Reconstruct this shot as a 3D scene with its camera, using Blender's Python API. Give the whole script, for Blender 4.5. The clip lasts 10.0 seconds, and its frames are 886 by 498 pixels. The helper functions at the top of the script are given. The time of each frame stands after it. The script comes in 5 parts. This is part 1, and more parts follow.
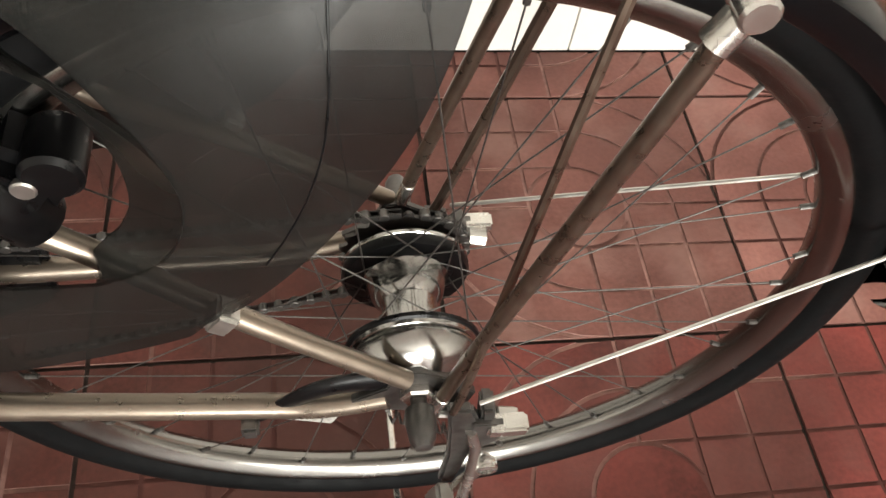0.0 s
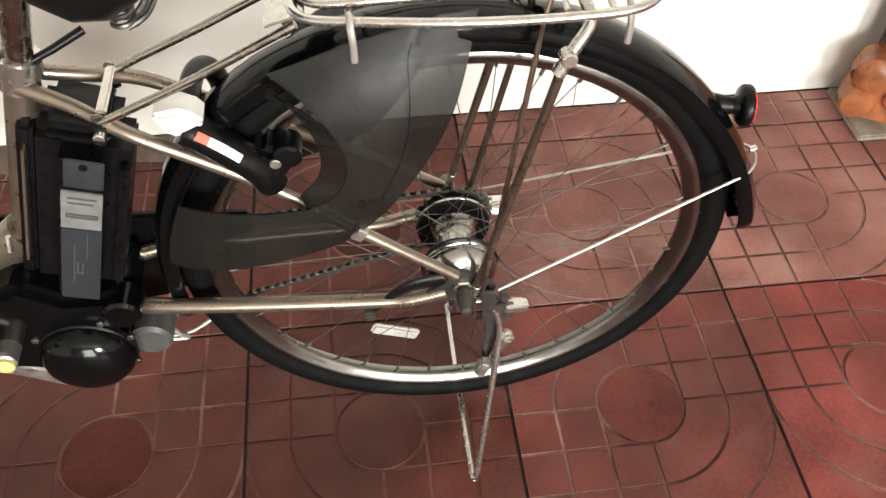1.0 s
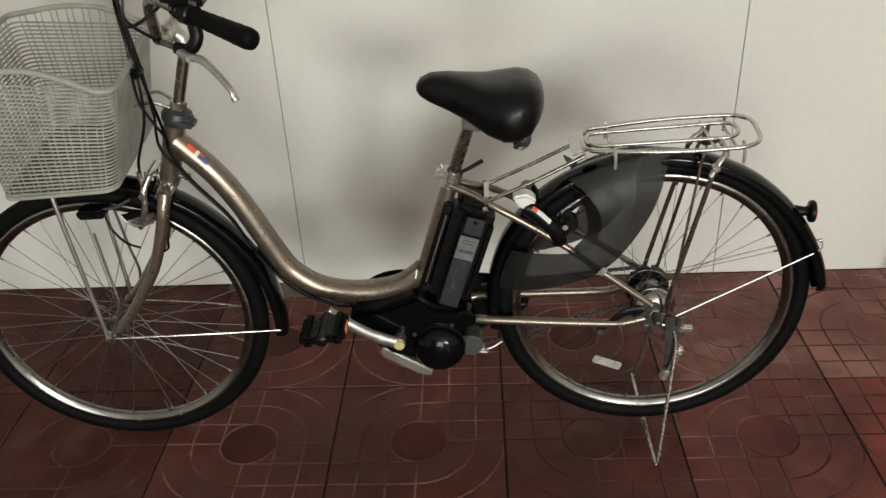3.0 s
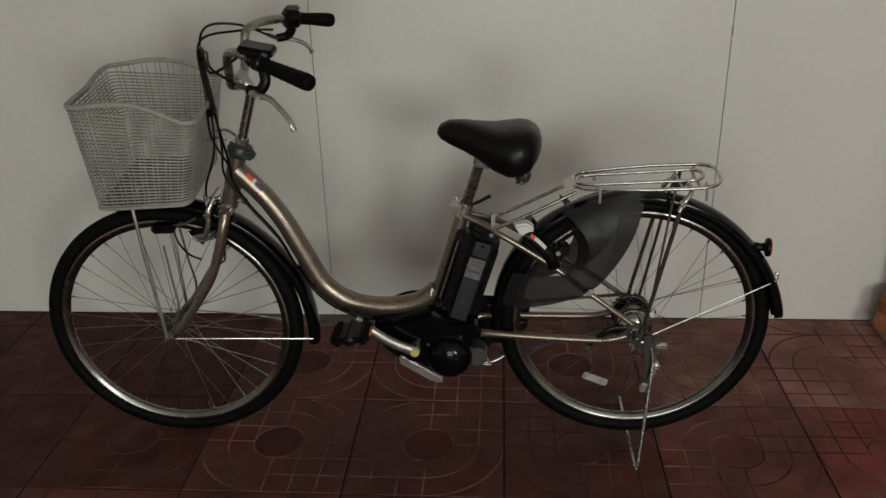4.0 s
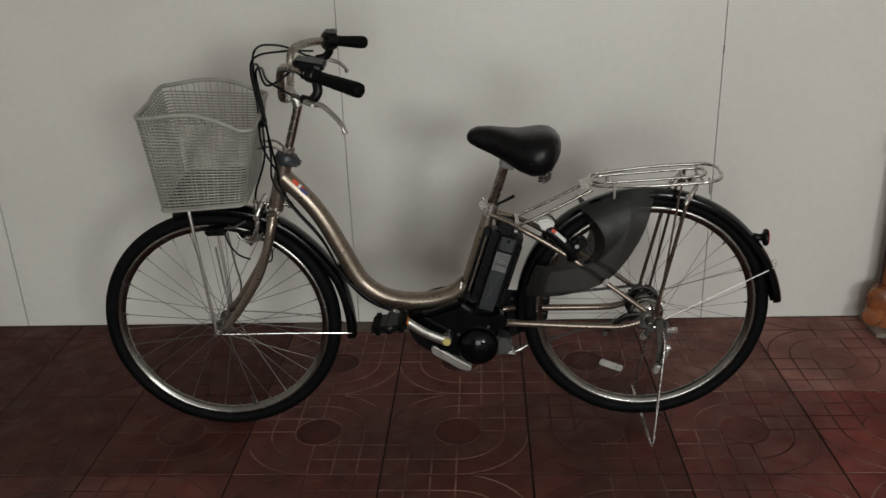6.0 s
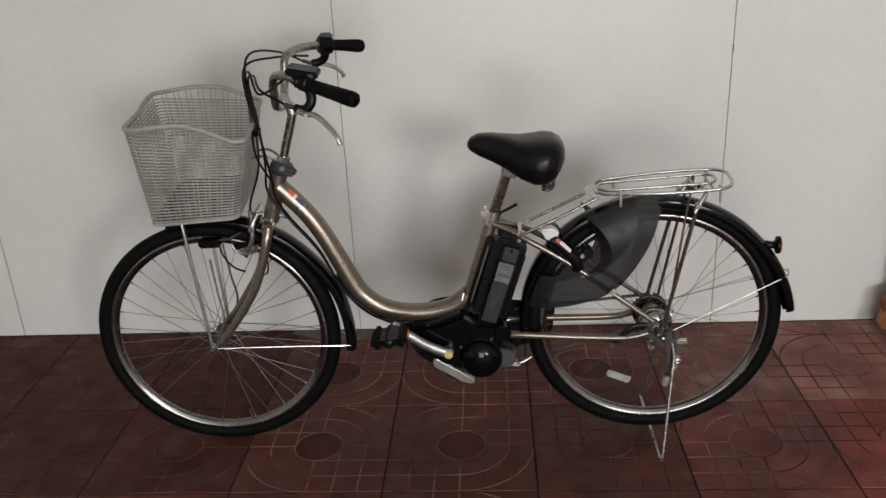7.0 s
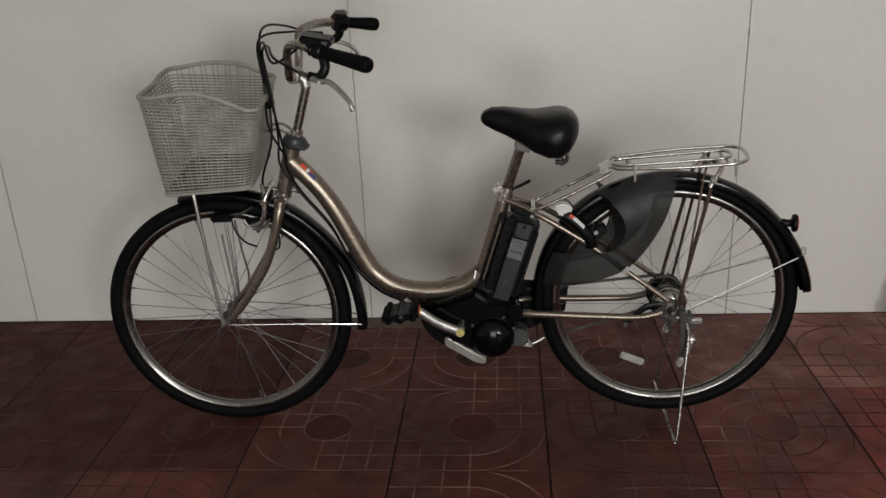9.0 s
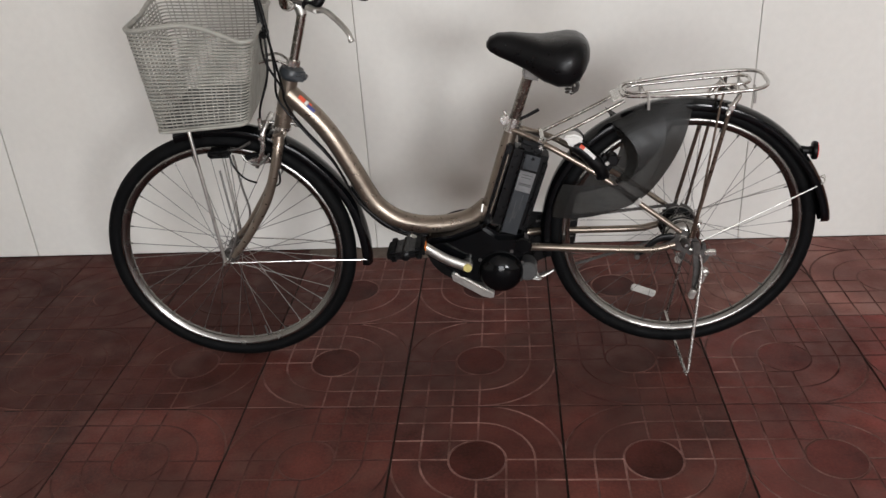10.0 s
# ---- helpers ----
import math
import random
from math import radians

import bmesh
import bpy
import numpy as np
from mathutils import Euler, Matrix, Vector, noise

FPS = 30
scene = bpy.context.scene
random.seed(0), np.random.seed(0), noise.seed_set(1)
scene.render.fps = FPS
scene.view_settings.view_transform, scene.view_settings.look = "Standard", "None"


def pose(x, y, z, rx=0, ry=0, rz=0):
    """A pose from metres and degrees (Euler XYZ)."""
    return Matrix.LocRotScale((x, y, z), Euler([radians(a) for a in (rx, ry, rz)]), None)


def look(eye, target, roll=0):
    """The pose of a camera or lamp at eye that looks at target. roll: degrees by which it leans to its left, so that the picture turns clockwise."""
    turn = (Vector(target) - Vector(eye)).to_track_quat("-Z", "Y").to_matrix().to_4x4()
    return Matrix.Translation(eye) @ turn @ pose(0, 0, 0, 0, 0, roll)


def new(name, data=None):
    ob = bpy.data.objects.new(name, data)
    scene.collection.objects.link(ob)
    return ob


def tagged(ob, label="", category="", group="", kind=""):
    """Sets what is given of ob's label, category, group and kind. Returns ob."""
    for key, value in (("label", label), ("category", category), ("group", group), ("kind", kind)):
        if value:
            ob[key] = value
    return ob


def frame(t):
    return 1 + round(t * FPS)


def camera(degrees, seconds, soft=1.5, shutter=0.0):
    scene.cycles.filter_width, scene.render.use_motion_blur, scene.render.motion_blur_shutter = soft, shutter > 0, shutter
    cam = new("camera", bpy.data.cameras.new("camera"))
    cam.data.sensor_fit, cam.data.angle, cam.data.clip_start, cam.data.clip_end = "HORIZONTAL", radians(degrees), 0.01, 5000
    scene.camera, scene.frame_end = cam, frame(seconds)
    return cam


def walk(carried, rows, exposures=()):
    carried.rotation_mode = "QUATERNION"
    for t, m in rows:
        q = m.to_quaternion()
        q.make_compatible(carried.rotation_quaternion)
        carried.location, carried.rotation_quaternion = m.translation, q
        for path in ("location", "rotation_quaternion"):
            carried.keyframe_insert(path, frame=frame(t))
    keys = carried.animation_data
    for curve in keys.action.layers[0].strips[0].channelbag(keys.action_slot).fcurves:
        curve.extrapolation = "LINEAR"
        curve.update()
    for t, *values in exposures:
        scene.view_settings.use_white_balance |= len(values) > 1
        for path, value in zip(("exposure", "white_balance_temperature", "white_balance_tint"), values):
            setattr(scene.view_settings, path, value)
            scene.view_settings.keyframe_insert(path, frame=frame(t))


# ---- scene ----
cam = camera(55.20, 10.0)
PATH = [
    (0, (0.6445, -0.4275, 0.8700), (0.9478, 0.6901, -0.7606), 10.60),
    (0.5, (0.6354, -0.5686, 0.9839), (0.8594, 0.6469, -0.5884), 4.17),
    (1, (0.6099, -0.7933, 1.1424), (0.7709, 0.4932, -0.3804), 0.91),
    (1.5, (0.5746, -1.0172, 1.2537), (0.5176, 0.4864, -0.0638), -1.81),
    (2, (0.5664, -1.2513, 1.3186), (0.4063, 0.3325, 0.1078), -3.03),
    (2.5, (0.4511, -1.4637, 1.3461), (0.2938, 0.1852, 0.2252), -3.76),
    (3, (0.3602, -1.6437, 1.3824), (0.2631, 0.0783, 0.3698), -2.95),
    (3.2, (0.3589, -1.7030, 1.3876), (0.2681, 0.0501, 0.4292), -2.28),
    (4.3, (0.4013, -2.0768, 1.4046), (0.2492, -0.2504, 0.6039), -1.37),
    (4.5, (0.3579, -2.1211, 1.3988), (0.2218, -0.2840, 0.6200), -1.20),
    (5, (0.2961, -2.2177, 1.4000), (0.1990, -0.3653, 0.6521), -1.35),
    (5.5, (0.2965, -2.2387, 1.3759), (0.1923, -0.3785, 0.6488), -1.52),
    (6.8, (0.2970, -2.1544, 1.3813), (0.1800, -0.3096, 0.6178), -3.01),
    (7, (0.3093, -2.1393, 1.3975), (0.1813, -0.2935, 0.6382), -2.80),
    (7.5, (0.2977, -2.1369, 1.3980), (0.1644, -0.2734, 0.6843), -2.82),
    (8, (0.2865, -2.1228, 1.3660), (0.1680, -0.2376, 0.7088), -2.49),
    (8.5, (0.3058, -2.1615, 1.2837), (0.1555, -0.2898, 0.5953), -4.15),
    (9, (0.3085, -2.1681, 1.2876), (0.1504, -0.3061, 0.5750), -2.59),
    (9.5, (0.2952, -2.1610, 1.2925), (0.1602, -0.3016, 0.5682), -2.07),
    (10, (0.3025, -2.0902, 1.3115), (0.1279, -0.3121, 0.4125), -3.80),
]
walk(cam, [(t, look(eye, target, roll)) for t, eye, target, roll in PATH],
     exposures=[
        (0.0, 2.2, 6560, 7), (1.0, 2.3, 6540, 7), (1.5, 1.56, 6590, 5), (2.0, 0.5, 6570, 4), (2.5, 1.11, 6500, 4), (3.0, 0.98, 6470, 4),
        (4.5, -0.21, 6430, 5), (5.0, -0.02, 6390, 5), (5.5, 0.02, 6360, 5), (7.0, 0.69, 6120, 10), (7.5, -0.04, 6160, 10), (8.0, -0.08, 6230, 11),
        (8.5, -0.28, 6400, 9), (9.0, 0.3, 6280, 9), (9.5, 0.33, 6220, 10), (10.0, 1.0, 6120, 12)])

# ---- world and light ----
ROOM_W, ROOM_E, ROOM_S, WALL_Y, CEIL = -2.8, 4.8, -6.4, 0.523, 2.9
FILL_X0, FILL_X1, FILL_H = -0.5, 1.5, 2.2
WIN_X0, WIN_X1, WIN_Z0, WIN_Z1 = 2.30, 3.55, 1.25, 2.45
world = bpy.data.worlds.new("world")
scene.world = world
world.use_nodes = True
sky = world.node_tree.nodes.new("ShaderNodeTexSky")
sky.sky_type, sky.sun_disc, sky.sun_elevation, sky.sun_rotation = "NISHITA", False, radians(40), radians(120)
world.node_tree.links.new(sky.outputs[0], world.node_tree.nodes["Background"].inputs[0])
world.node_tree.nodes["Background"].inputs[1].default_value = 0.1


def area_light(name, m, w, h, power, colour):
    data = bpy.data.lights.new(name, "AREA")
    data.shape, data.size, data.size_y, data.energy, data.color = "RECTANGLE", w, h, power, colour
    ob = new(name, data)
    ob.matrix_world = m
    return ob


area_light("window_daylight", look((2.925, ROOM_S + 0.02, 1.85), (0.0, WALL_Y, 0.6)), 1.2, 1.15, 92, (1.0, 0.97, 0.92))
# Added broad fill from an unseen opening behind the camera; it softens the window's shadows.
area_light("front_fill", look((0.5, ROOM_S + 0.02, 1.12), (0.3, WALL_Y, 0.9)), 1.9, 2.1, 69, (1.0, 0.97, 0.92))


# ---- materials ----
def material(name, colour, rough=0.5, metal=0.0, vary=0.15, scale=8.0, fine=90.0, bump=0.0, second=None, amount=0.0,
             rough_vary=0.1, island=0.0, coat=0.0, alpha=1.0, per_object=0.0, spec=0.5, world_space=False, third=None, third_amount=0.0):
    """A surface with broad stains and fine grain in colour, gloss and relief."""
    m = bpy.data.materials.new(name)
    m.use_nodes = True
    n, l = m.node_tree.nodes, m.node_tree.links
    b = n["Principled BSDF"]
    where = n.new("ShaderNodeNewGeometry").outputs["Position"] if world_space else n.new("ShaderNodeTexCoord").outputs["Object"]

    def noisy(s, detail):
        t = n.new("ShaderNodeTexNoise")
        t.inputs["Scale"].default_value, t.inputs["Detail"].default_value = s, detail
        l.new(where, t.inputs["Vector"])
        return t.outputs["Fac"]

    def math_node(op, a, c):
        t = n.new("ShaderNodeMath")
        t.operation = op
        for i, v in enumerate((a, c)):
            if isinstance(v, (int, float)):
                t.inputs[i].default_value = v
            else:
                l.new(v, t.inputs[i])
        return t.outputs[0]

    def mapped(f, a, c, d, e):
        t = n.new("ShaderNodeMapRange")
        l.new(f, t.inputs[0])
        for i, v in enumerate((a, c, d, e)):
            t.inputs[i + 1].default_value = v
        return t.outputs[0]

    broad, grain = noisy(scale, 4), noisy(fine, 3)
    level = math_node("ADD", mapped(broad, 0.3, 0.7, 1 - vary, 1 + vary), mapped(grain, 0.3, 0.7, -0.4 * vary, 0.4 * vary))
    if per_object:
        info = n.new("ShaderNodeObjectInfo")
        level = math_node("MULTIPLY", level, mapped(info.outputs["Random"], 0, 1, 1 - per_object, 1 + per_object))
    hsv = n.new("ShaderNodeHueSaturation")
    hsv.inputs["Color"].default_value = (*colour, 1)
    l.new(level, hsv.inputs["Value"])
    col = hsv.outputs[0]
    if second:
        mix = n.new("ShaderNodeMix")
        mix.data_type = "RGBA"
        patches = noisy(scale * 1.7, 6)
        l.new(mapped(patches, 0.5, 0.72, 0, amount), mix.inputs[0])
        l.new(col, mix.inputs[6])
        mix.inputs[7].default_value = (*second, 1)
        col = mix.outputs[2]
    if third:
        mix = n.new("ShaderNodeMix")
        mix.data_type = "RGBA"
        l.new(mapped(noisy(scale * 0.45, 5), 0.44, 0.62, 0, third_amount), mix.inputs[0])
        l.new(col, mix.inputs[6])
        mix.inputs[7].default_value = (*third, 1)
        col = mix.outputs[2]
    l.new(col, b.inputs["Base Color"])
    l.new(mapped(noisy(scale * 3, 4), 0.3, 0.7, max(0.02, rough - rough_vary), min(1, rough + rough_vary)), b.inputs["Roughness"])
    b.inputs["Metallic"].default_value = metal
    b.inputs["Coat Weight"].default_value = coat
    b.inputs["Specular IOR Level"].default_value = spec
    b.inputs["Coat Roughness"].default_value = 0.08
    b.inputs["Alpha"].default_value = alpha
    if bump:
        t = n.new("ShaderNodeBump")
        t.inputs["Strength"].default_value, t.inputs["Distance"].default_value = 1.0, bump
        l.new(math_node("ADD", math_node("MULTIPLY", broad, 0.6), math_node("MULTIPLY", grain, 0.4)), t.inputs["Height"])
        l.new(t.outputs[0], b.inputs["Normal"])
    return m


TILE = material("red_cement_tile", (0.098, 0.0280, 0.0212), 0.54, vary=0.5, scale=5.5, fine=150, bump=0.0013,
                second=(0.122, 0.054, 0.042), amount=0.7, rough_vary=0.2, per_object=0.20, spec=0.22, world_space=True, third=(0.052, 0.0215, 0.0172), third_amount=0.75)
TILE_CRIMSON = material("crimson_cement_tile", (0.128, 0.0330, 0.0265), 0.52, vary=0.46, scale=6.5, fine=150, bump=0.0013,
                        second=(0.155, 0.064, 0.054), amount=0.6, rough_vary=0.2, per_object=0.16, spec=0.25, world_space=True, third=(0.075, 0.0262, 0.0215), third_amount=0.6)
TILE_DUSTY = material("dusty_pink_cement_tile", (0.170, 0.074, 0.061), 0.6, vary=0.34, scale=5.5, fine=150, bump=0.0013,
                      second=(0.27, 0.155, 0.130), amount=0.8, rough_vary=0.15, per_object=0.12, spec=0.18, world_space=True, third=(0.090, 0.034, 0.029), third_amount=0.7)
TILE_PINK = material("pink_cement_tile", (0.270, 0.125, 0.105), 0.6, vary=0.3, scale=5.5, fine=150, bump=0.0013,
                     second=(0.31, 0.19, 0.165), amount=0.8, rough_vary=0.15, per_object=0.08, spec=0.18, world_space=True, third=(0.13, 0.048, 0.040), third_amount=0.7)
TILE_BRIGHT = material("bright_crimson_cement_tile", (0.168, 0.0375, 0.0320), 0.5, vary=0.42, scale=6.5, fine=150, bump=0.0013,
                       second=(0.20, 0.085, 0.074), amount=0.6, rough_vary=0.2, per_object=0.10, spec=0.25, world_space=True, third=(0.095, 0.0290, 0.0240), third_amount=0.6)
TILE_BROWN = material("worn_brown_cement_tile", (0.060, 0.0175, 0.0132), 0.56, vary=0.38, scale=4.5, fine=150, bump=0.0013,
                      second=(0.105, 0.056, 0.046), amount=0.7, rough_vary=0.16, per_object=0.14, spec=0.13, world_space=True, third=(0.050, 0.0195, 0.0160), third_amount=0.6)
DISC = material("dark_dished_disc", (0.060, 0.0165, 0.0126), 0.5, vary=0.5, scale=7, fine=150, bump=0.001, second=(0.072, 0.020, 0.015), amount=0.6, spec=0.14, world_space=True)
DISC_CRIMSON = material("crimson_dished_disc", (0.100, 0.0240, 0.0195), 0.5, vary=0.45, scale=7, fine=150, bump=0.001, second=(0.11, 0.031, 0.025), amount=0.6, spec=0.2, world_space=True)
GROOVE_WORN = material("worn_groove", (0.125, 0.060, 0.050), 0.8, vary=0.4, scale=6, fine=120, second=(0.070, 0.028, 0.024), amount=1.0,
                       world_space=True, third=(0.075, 0.029, 0.024), third_amount=1.0, spec=0.2)
GROOVE = material("dusty_groove", (0.265, 0.152, 0.130), 0.8, vary=0.5, scale=6, fine=120, second=(0.075, 0.030, 0.025), amount=1.0,
                  world_space=True, third=(0.080, 0.030, 0.025), third_amount=0.95, spec=0.2)
JOINT = material("dark_joint", (0.022, 0.015, 0.012), 0.85, vary=0.4, scale=10, second=(0.06, 0.04, 0.034), amount=0.5, spec=0.2, world_space=True)
PANEL = material("cream_wall_panel", (0.70, 0.685, 0.645), 0.36, vary=0.05, scale=1.3, fine=40, bump=0.0004, rough_vary=0.06,
                 second=(0.64, 0.61, 0.55), amount=0.25)
SEAM = material("grey_seam", (0.15, 0.14, 0.125), 0.8)
PLASTER = material("grey_plaster", (0.57, 0.555, 0.52), 0.75, vary=0.08, scale=2, bump=0.001)
CEILING = material("ceiling_paint", (0.78, 0.77, 0.74), 0.8, vary=0.04, scale=2)
FRAME = material("champagne_frame_paint", (0.245, 0.204, 0.163), 0.31, metal=0.84, vary=0.08, scale=25, fine=600, rough_vary=0.05, coat=0.15,
                 second=(0.185, 0.148, 0.115), amount=0.25)
CHROME = material("worn_chrome", (0.57, 0.555, 0.525), 0.23, metal=0.93, vary=0.08, scale=40, fine=300, second=(0.42, 0.39, 0.34), amount=0.35, rough_vary=0.08)
DRUM = material("polished_drum_steel", (0.34, 0.335, 0.32), 0.17, metal=1.0, vary=0.12, scale=40, second=(0.16, 0.15, 0.14), amount=0.6, rough_vary=0.06)
BRONZE = material("bronze_stay", (0.19, 0.145, 0.115), 0.33, metal=0.9, vary=0.12, scale=40, second=(0.12, 0.08, 0.06), amount=0.4)
ALLOY = material("dull_alloy", (0.53, 0.52, 0.49), 0.38, metal=0.95, vary=0.12, scale=30, second=(0.33, 0.31, 0.28), amount=0.5)
ZINC = material("zinc_plated_steel", (0.42, 0.41, 0.385), 0.36, metal=0.65, vary=0.12, scale=30, second=(0.28, 0.26, 0.235), amount=0.5)
RIM = material("brushed_rim", (0.235, 0.228, 0.215), 0.24, metal=1.0, vary=0.05, scale=9, fine=60, rough_vary=0.05)
STEEL = material("dark_steel", (0.11, 0.105, 0.10), 0.4, metal=0.85, vary=0.25, scale=50, second=(0.05, 0.04, 0.035), amount=0.6)
RUBBER = material("tyre_rubber", (0.0026, 0.0028, 0.0031), 0.62, vary=0.25, scale=18, fine=200, second=(0.0055, 0.0052, 0.005), amount=0.3, bump=0.0005, spec=0.09)
GLOSS = material("glossy_black_paint", (0.0020, 0.0023, 0.0028), 0.13, vary=0.3, scale=20, second=(0.005, 0.0049, 0.0047), amount=0.25, rough_vary=0.05, spec=0.22)
BLACK = material("black_plastic", (0.003, 0.003, 0.0034), 0.34, vary=0.25, scale=30, second=(0.007, 0.0067, 0.0064), amount=0.3, spec=0.2)
VINYL = material("black_vinyl", (0.0042, 0.0042, 0.0046), 0.32, vary=0.2, scale=14, fine=500, bump=0.0003, rough_vary=0.07, spec=0.2)
GREY = material("grey_plastic", (0.058, 0.058, 0.057), 0.4, vary=0.15, scale=25)
SPOKE = material("galvanised_spoke", (0.22, 0.215, 0.205), 0.36, metal=1.0, vary=0.15, scale=30, second=(0.14, 0.13, 0.12), amount=0.5)
BAR = material("dull_handlebar_chrome", (0.36, 0.34, 0.305), 0.24, metal=1.0, vary=0.08, scale=24, second=(0.27, 0.24, 0.20), amount=0.3)
SLATE = material("slate_label", (0.018, 0.0215, 0.025), 0.38, vary=0.12, scale=30)
PALE = material("pale_label", (0.135, 0.135, 0.137), 0.42, vary=0.2, scale=60)
COLLAR = material("blue_grey_plastic", (0.026, 0.030, 0.034), 0.45, vary=0.2, scale=30)
SMOKE = material("smoked_plastic_guard", (0.0080, 0.0079, 0.0071), 0.40, vary=0.18, scale=7, fine=60, second=(0.014, 0.0137, 0.0124), amount=0.4, alpha=0.735, spec=0.32)
BASKET = material("pale_grey_coated_wire", (0.32, 0.316, 0.280), 0.5, vary=0.16, scale=15, second=(0.19, 0.18, 0.162), amount=0.5)
WHITE = material("white_plastic", (0.72, 0.71, 0.68), 0.4, vary=0.06)
CLEAR = material("cloudy_clear_plastic", (0.38, 0.37, 0.345), 0.3, vary=0.1, scale=60)
RED = material("red_plastic", (0.62, 0.03, 0.03), 0.25, vary=0.1)
ORANGE = material("orange_plastic", (0.75, 0.22, 0.02), 0.25, vary=0.1)
RED_PRINT = material("red_print", (0.70, 0.09, 0.04), 0.4)
BLUE_PRINT = material("blue_print", (0.06, 0.07, 0.24), 0.4)
YELLOW = material("yellowed_cap", (0.55, 0.47, 0.17), 0.4, vary=0.15, scale=60)
WOOD = material("orange_varnished_wood", (0.27, 0.092, 0.034), 0.38, vary=0.4, scale=12, fine=70, bump=0.002, second=(0.10, 0.032, 0.015), amount=0.6)
WOOD_RED = material("reddish_carved_wood", (0.24, 0.055, 0.026), 0.4, vary=0.35, scale=20, second=(0.09, 0.024, 0.013), amount=0.6)
WOOD_DARK = material("dark_wood_edge", (0.035, 0.02, 0.015), 0.5, vary=0.3, scale=20)
CEMENT = material("dried_cement", (0.115, 0.085, 0.066), 0.8, vary=0.3, scale=9, fine=120, bump=0.001, second=(0.07, 0.04, 0.03), amount=0.7, world_space=True)
STONE = material("pale_stone_plate", (0.23, 0.20, 0.165), 0.55, vary=0.3, scale=15)


# ---- mesh tools ----
def finish(name, bm, mat, smooth=40):
    """Turns a bmesh into an object; edges sharper than smooth degrees stay sharp."""
    bmesh.ops.recalc_face_normals(bm, faces=bm.faces)
    me = bpy.data.meshes.new(name)
    bm.to_mesh(me)
    bm.free()
    for m in mat if isinstance(mat, (list, tuple)) else [mat]:
        me.materials.append(m)
    if smooth:
        me.polygons.foreach_set("use_smooth", [True] * len(me.polygons))
        me.set_sharp_from_angle(angle=radians(smooth))
    return new(name, me)


def part(name, bm, mat, parent, label="", smooth=40):
    ob = finish(name, bm, mat, smooth)
    ob.parent = parent
    return tagged(ob, label) if label else ob


def curve(points, steps=6, closed=False):
    """A smooth line through the points."""
    p = [Vector(q) for q in points]
    n, out = len(p), []
    if n < 3:
        return p
    spans = n if closed else n - 1
    for i in range(spans):
        a, b, c, d = (p[(i + k) % n] if closed else p[min(max(i + k, 0), n - 1)] for k in (-1, 0, 1, 2))
        for s in range(steps):
            t = s / steps
            out.append(0.5 * (2 * b + (c - a) * t + (2 * a - 5 * b + 4 * c - d) * t * t + (3 * b - a - 3 * c + d) * t ** 3))
    return out if closed else out + [p[-1]]


def tube(bm, points, radius, seg=10, closed=False, flat=1.0):
    """A round bar along a line; radius: one number or one for each end; flat squeezes it across."""
    p = [Vector(q) for q in points]
    n = len(p)
    r0, r1 = radius if isinstance(radius, tuple) else (radius, radius)
    side, rings = None, []
    for i in range(n):
        a = p[(i + 1) % n] - p[i - 1] if closed else p[min(i + 1, n - 1)] - p[max(i - 1, 0)]
        a.normalize()
        if side is None:
            side = a.cross(Vector((0, 1, 0)) if abs(a.y) < 0.9 else Vector((1, 0, 0))).normalized()
        else:
            side = (side - a * side.dot(a)).normalized()
        up = a.cross(side)
        r = r0 + (r1 - r0) * i / max(1, n - 1)
        rings.append([bm.verts.new(p[i] + r * (math.cos(k * math.tau / seg) * side + flat * math.sin(k * math.tau / seg) * up)) for k in range(seg)])
    for i in range(n if closed else n - 1):
        a, b = rings[i], rings[(i + 1) % n]
        for k in range(seg):
            bm.faces.new((a[k], a[(k + 1) % seg], b[(k + 1) % seg], b[k]))
    if not closed:
        bm.faces.new(rings[0])
        bm.faces.new(rings[-1])
    return bm


def bar(points, radius, seg=10, closed=False, flat=1.0):
    return tube(bmesh.new(), points, radius, seg, closed, flat)


def turned(profile, seg=64, m=None, bm=None, sweep=(0.0, 360.0), loop=False):
    """Turns a profile of (radius, along y) round the y axis."""
    bm = bm or bmesh.new()
    full = sweep[1] - sweep[0] >= 360
    rings = []
    for k in range(seg if full else seg + 1):
        a = radians(sweep[0] + (sweep[1] - sweep[0]) * k / seg)
        rings.append([bm.verts.new((r * math.cos(a), y, r * math.sin(a))) for r, y in profile])
    made = [v for ring in rings for v in ring]
    for k in range(len(rings) if full else len(rings) - 1):
        a, b = rings[k], rings[(k + 1) % len(rings)]
        for i in range(len(profile) if loop else len(profile) - 1):
            j = (i + 1) % len(profile)
            bm.faces.new((a[i], a[j], b[j], b[i]))
    if not full and loop:
        bm.faces.new(rings[0])
        bm.faces.new(rings[-1])
    if full and not loop:
        bm.faces.new([ring[0] for ring in rings])
        bm.faces.new([ring[-1] for ring in rings])
    if m is not None:
        bmesh.ops.transform(bm, matrix=m, verts=made)
    return bm


def disc_between(a, b, radius, seg=20, bm=None, edge=0.0):
    """A round bolt or boss from a to b, with a small chamfer."""
    a, b = Vector(a), Vector(b)
    h = (b - a).length
    e = edge or min(radius, h) * 0.18
    m = Matrix.Translation(a) @ (b - a).to_track_quat("Y", "Z").to_matrix().to_4x4()
    return turned([(radius - e, 0), (radius, e), (radius, h - e), (radius - e, h)], seg, m, bm)


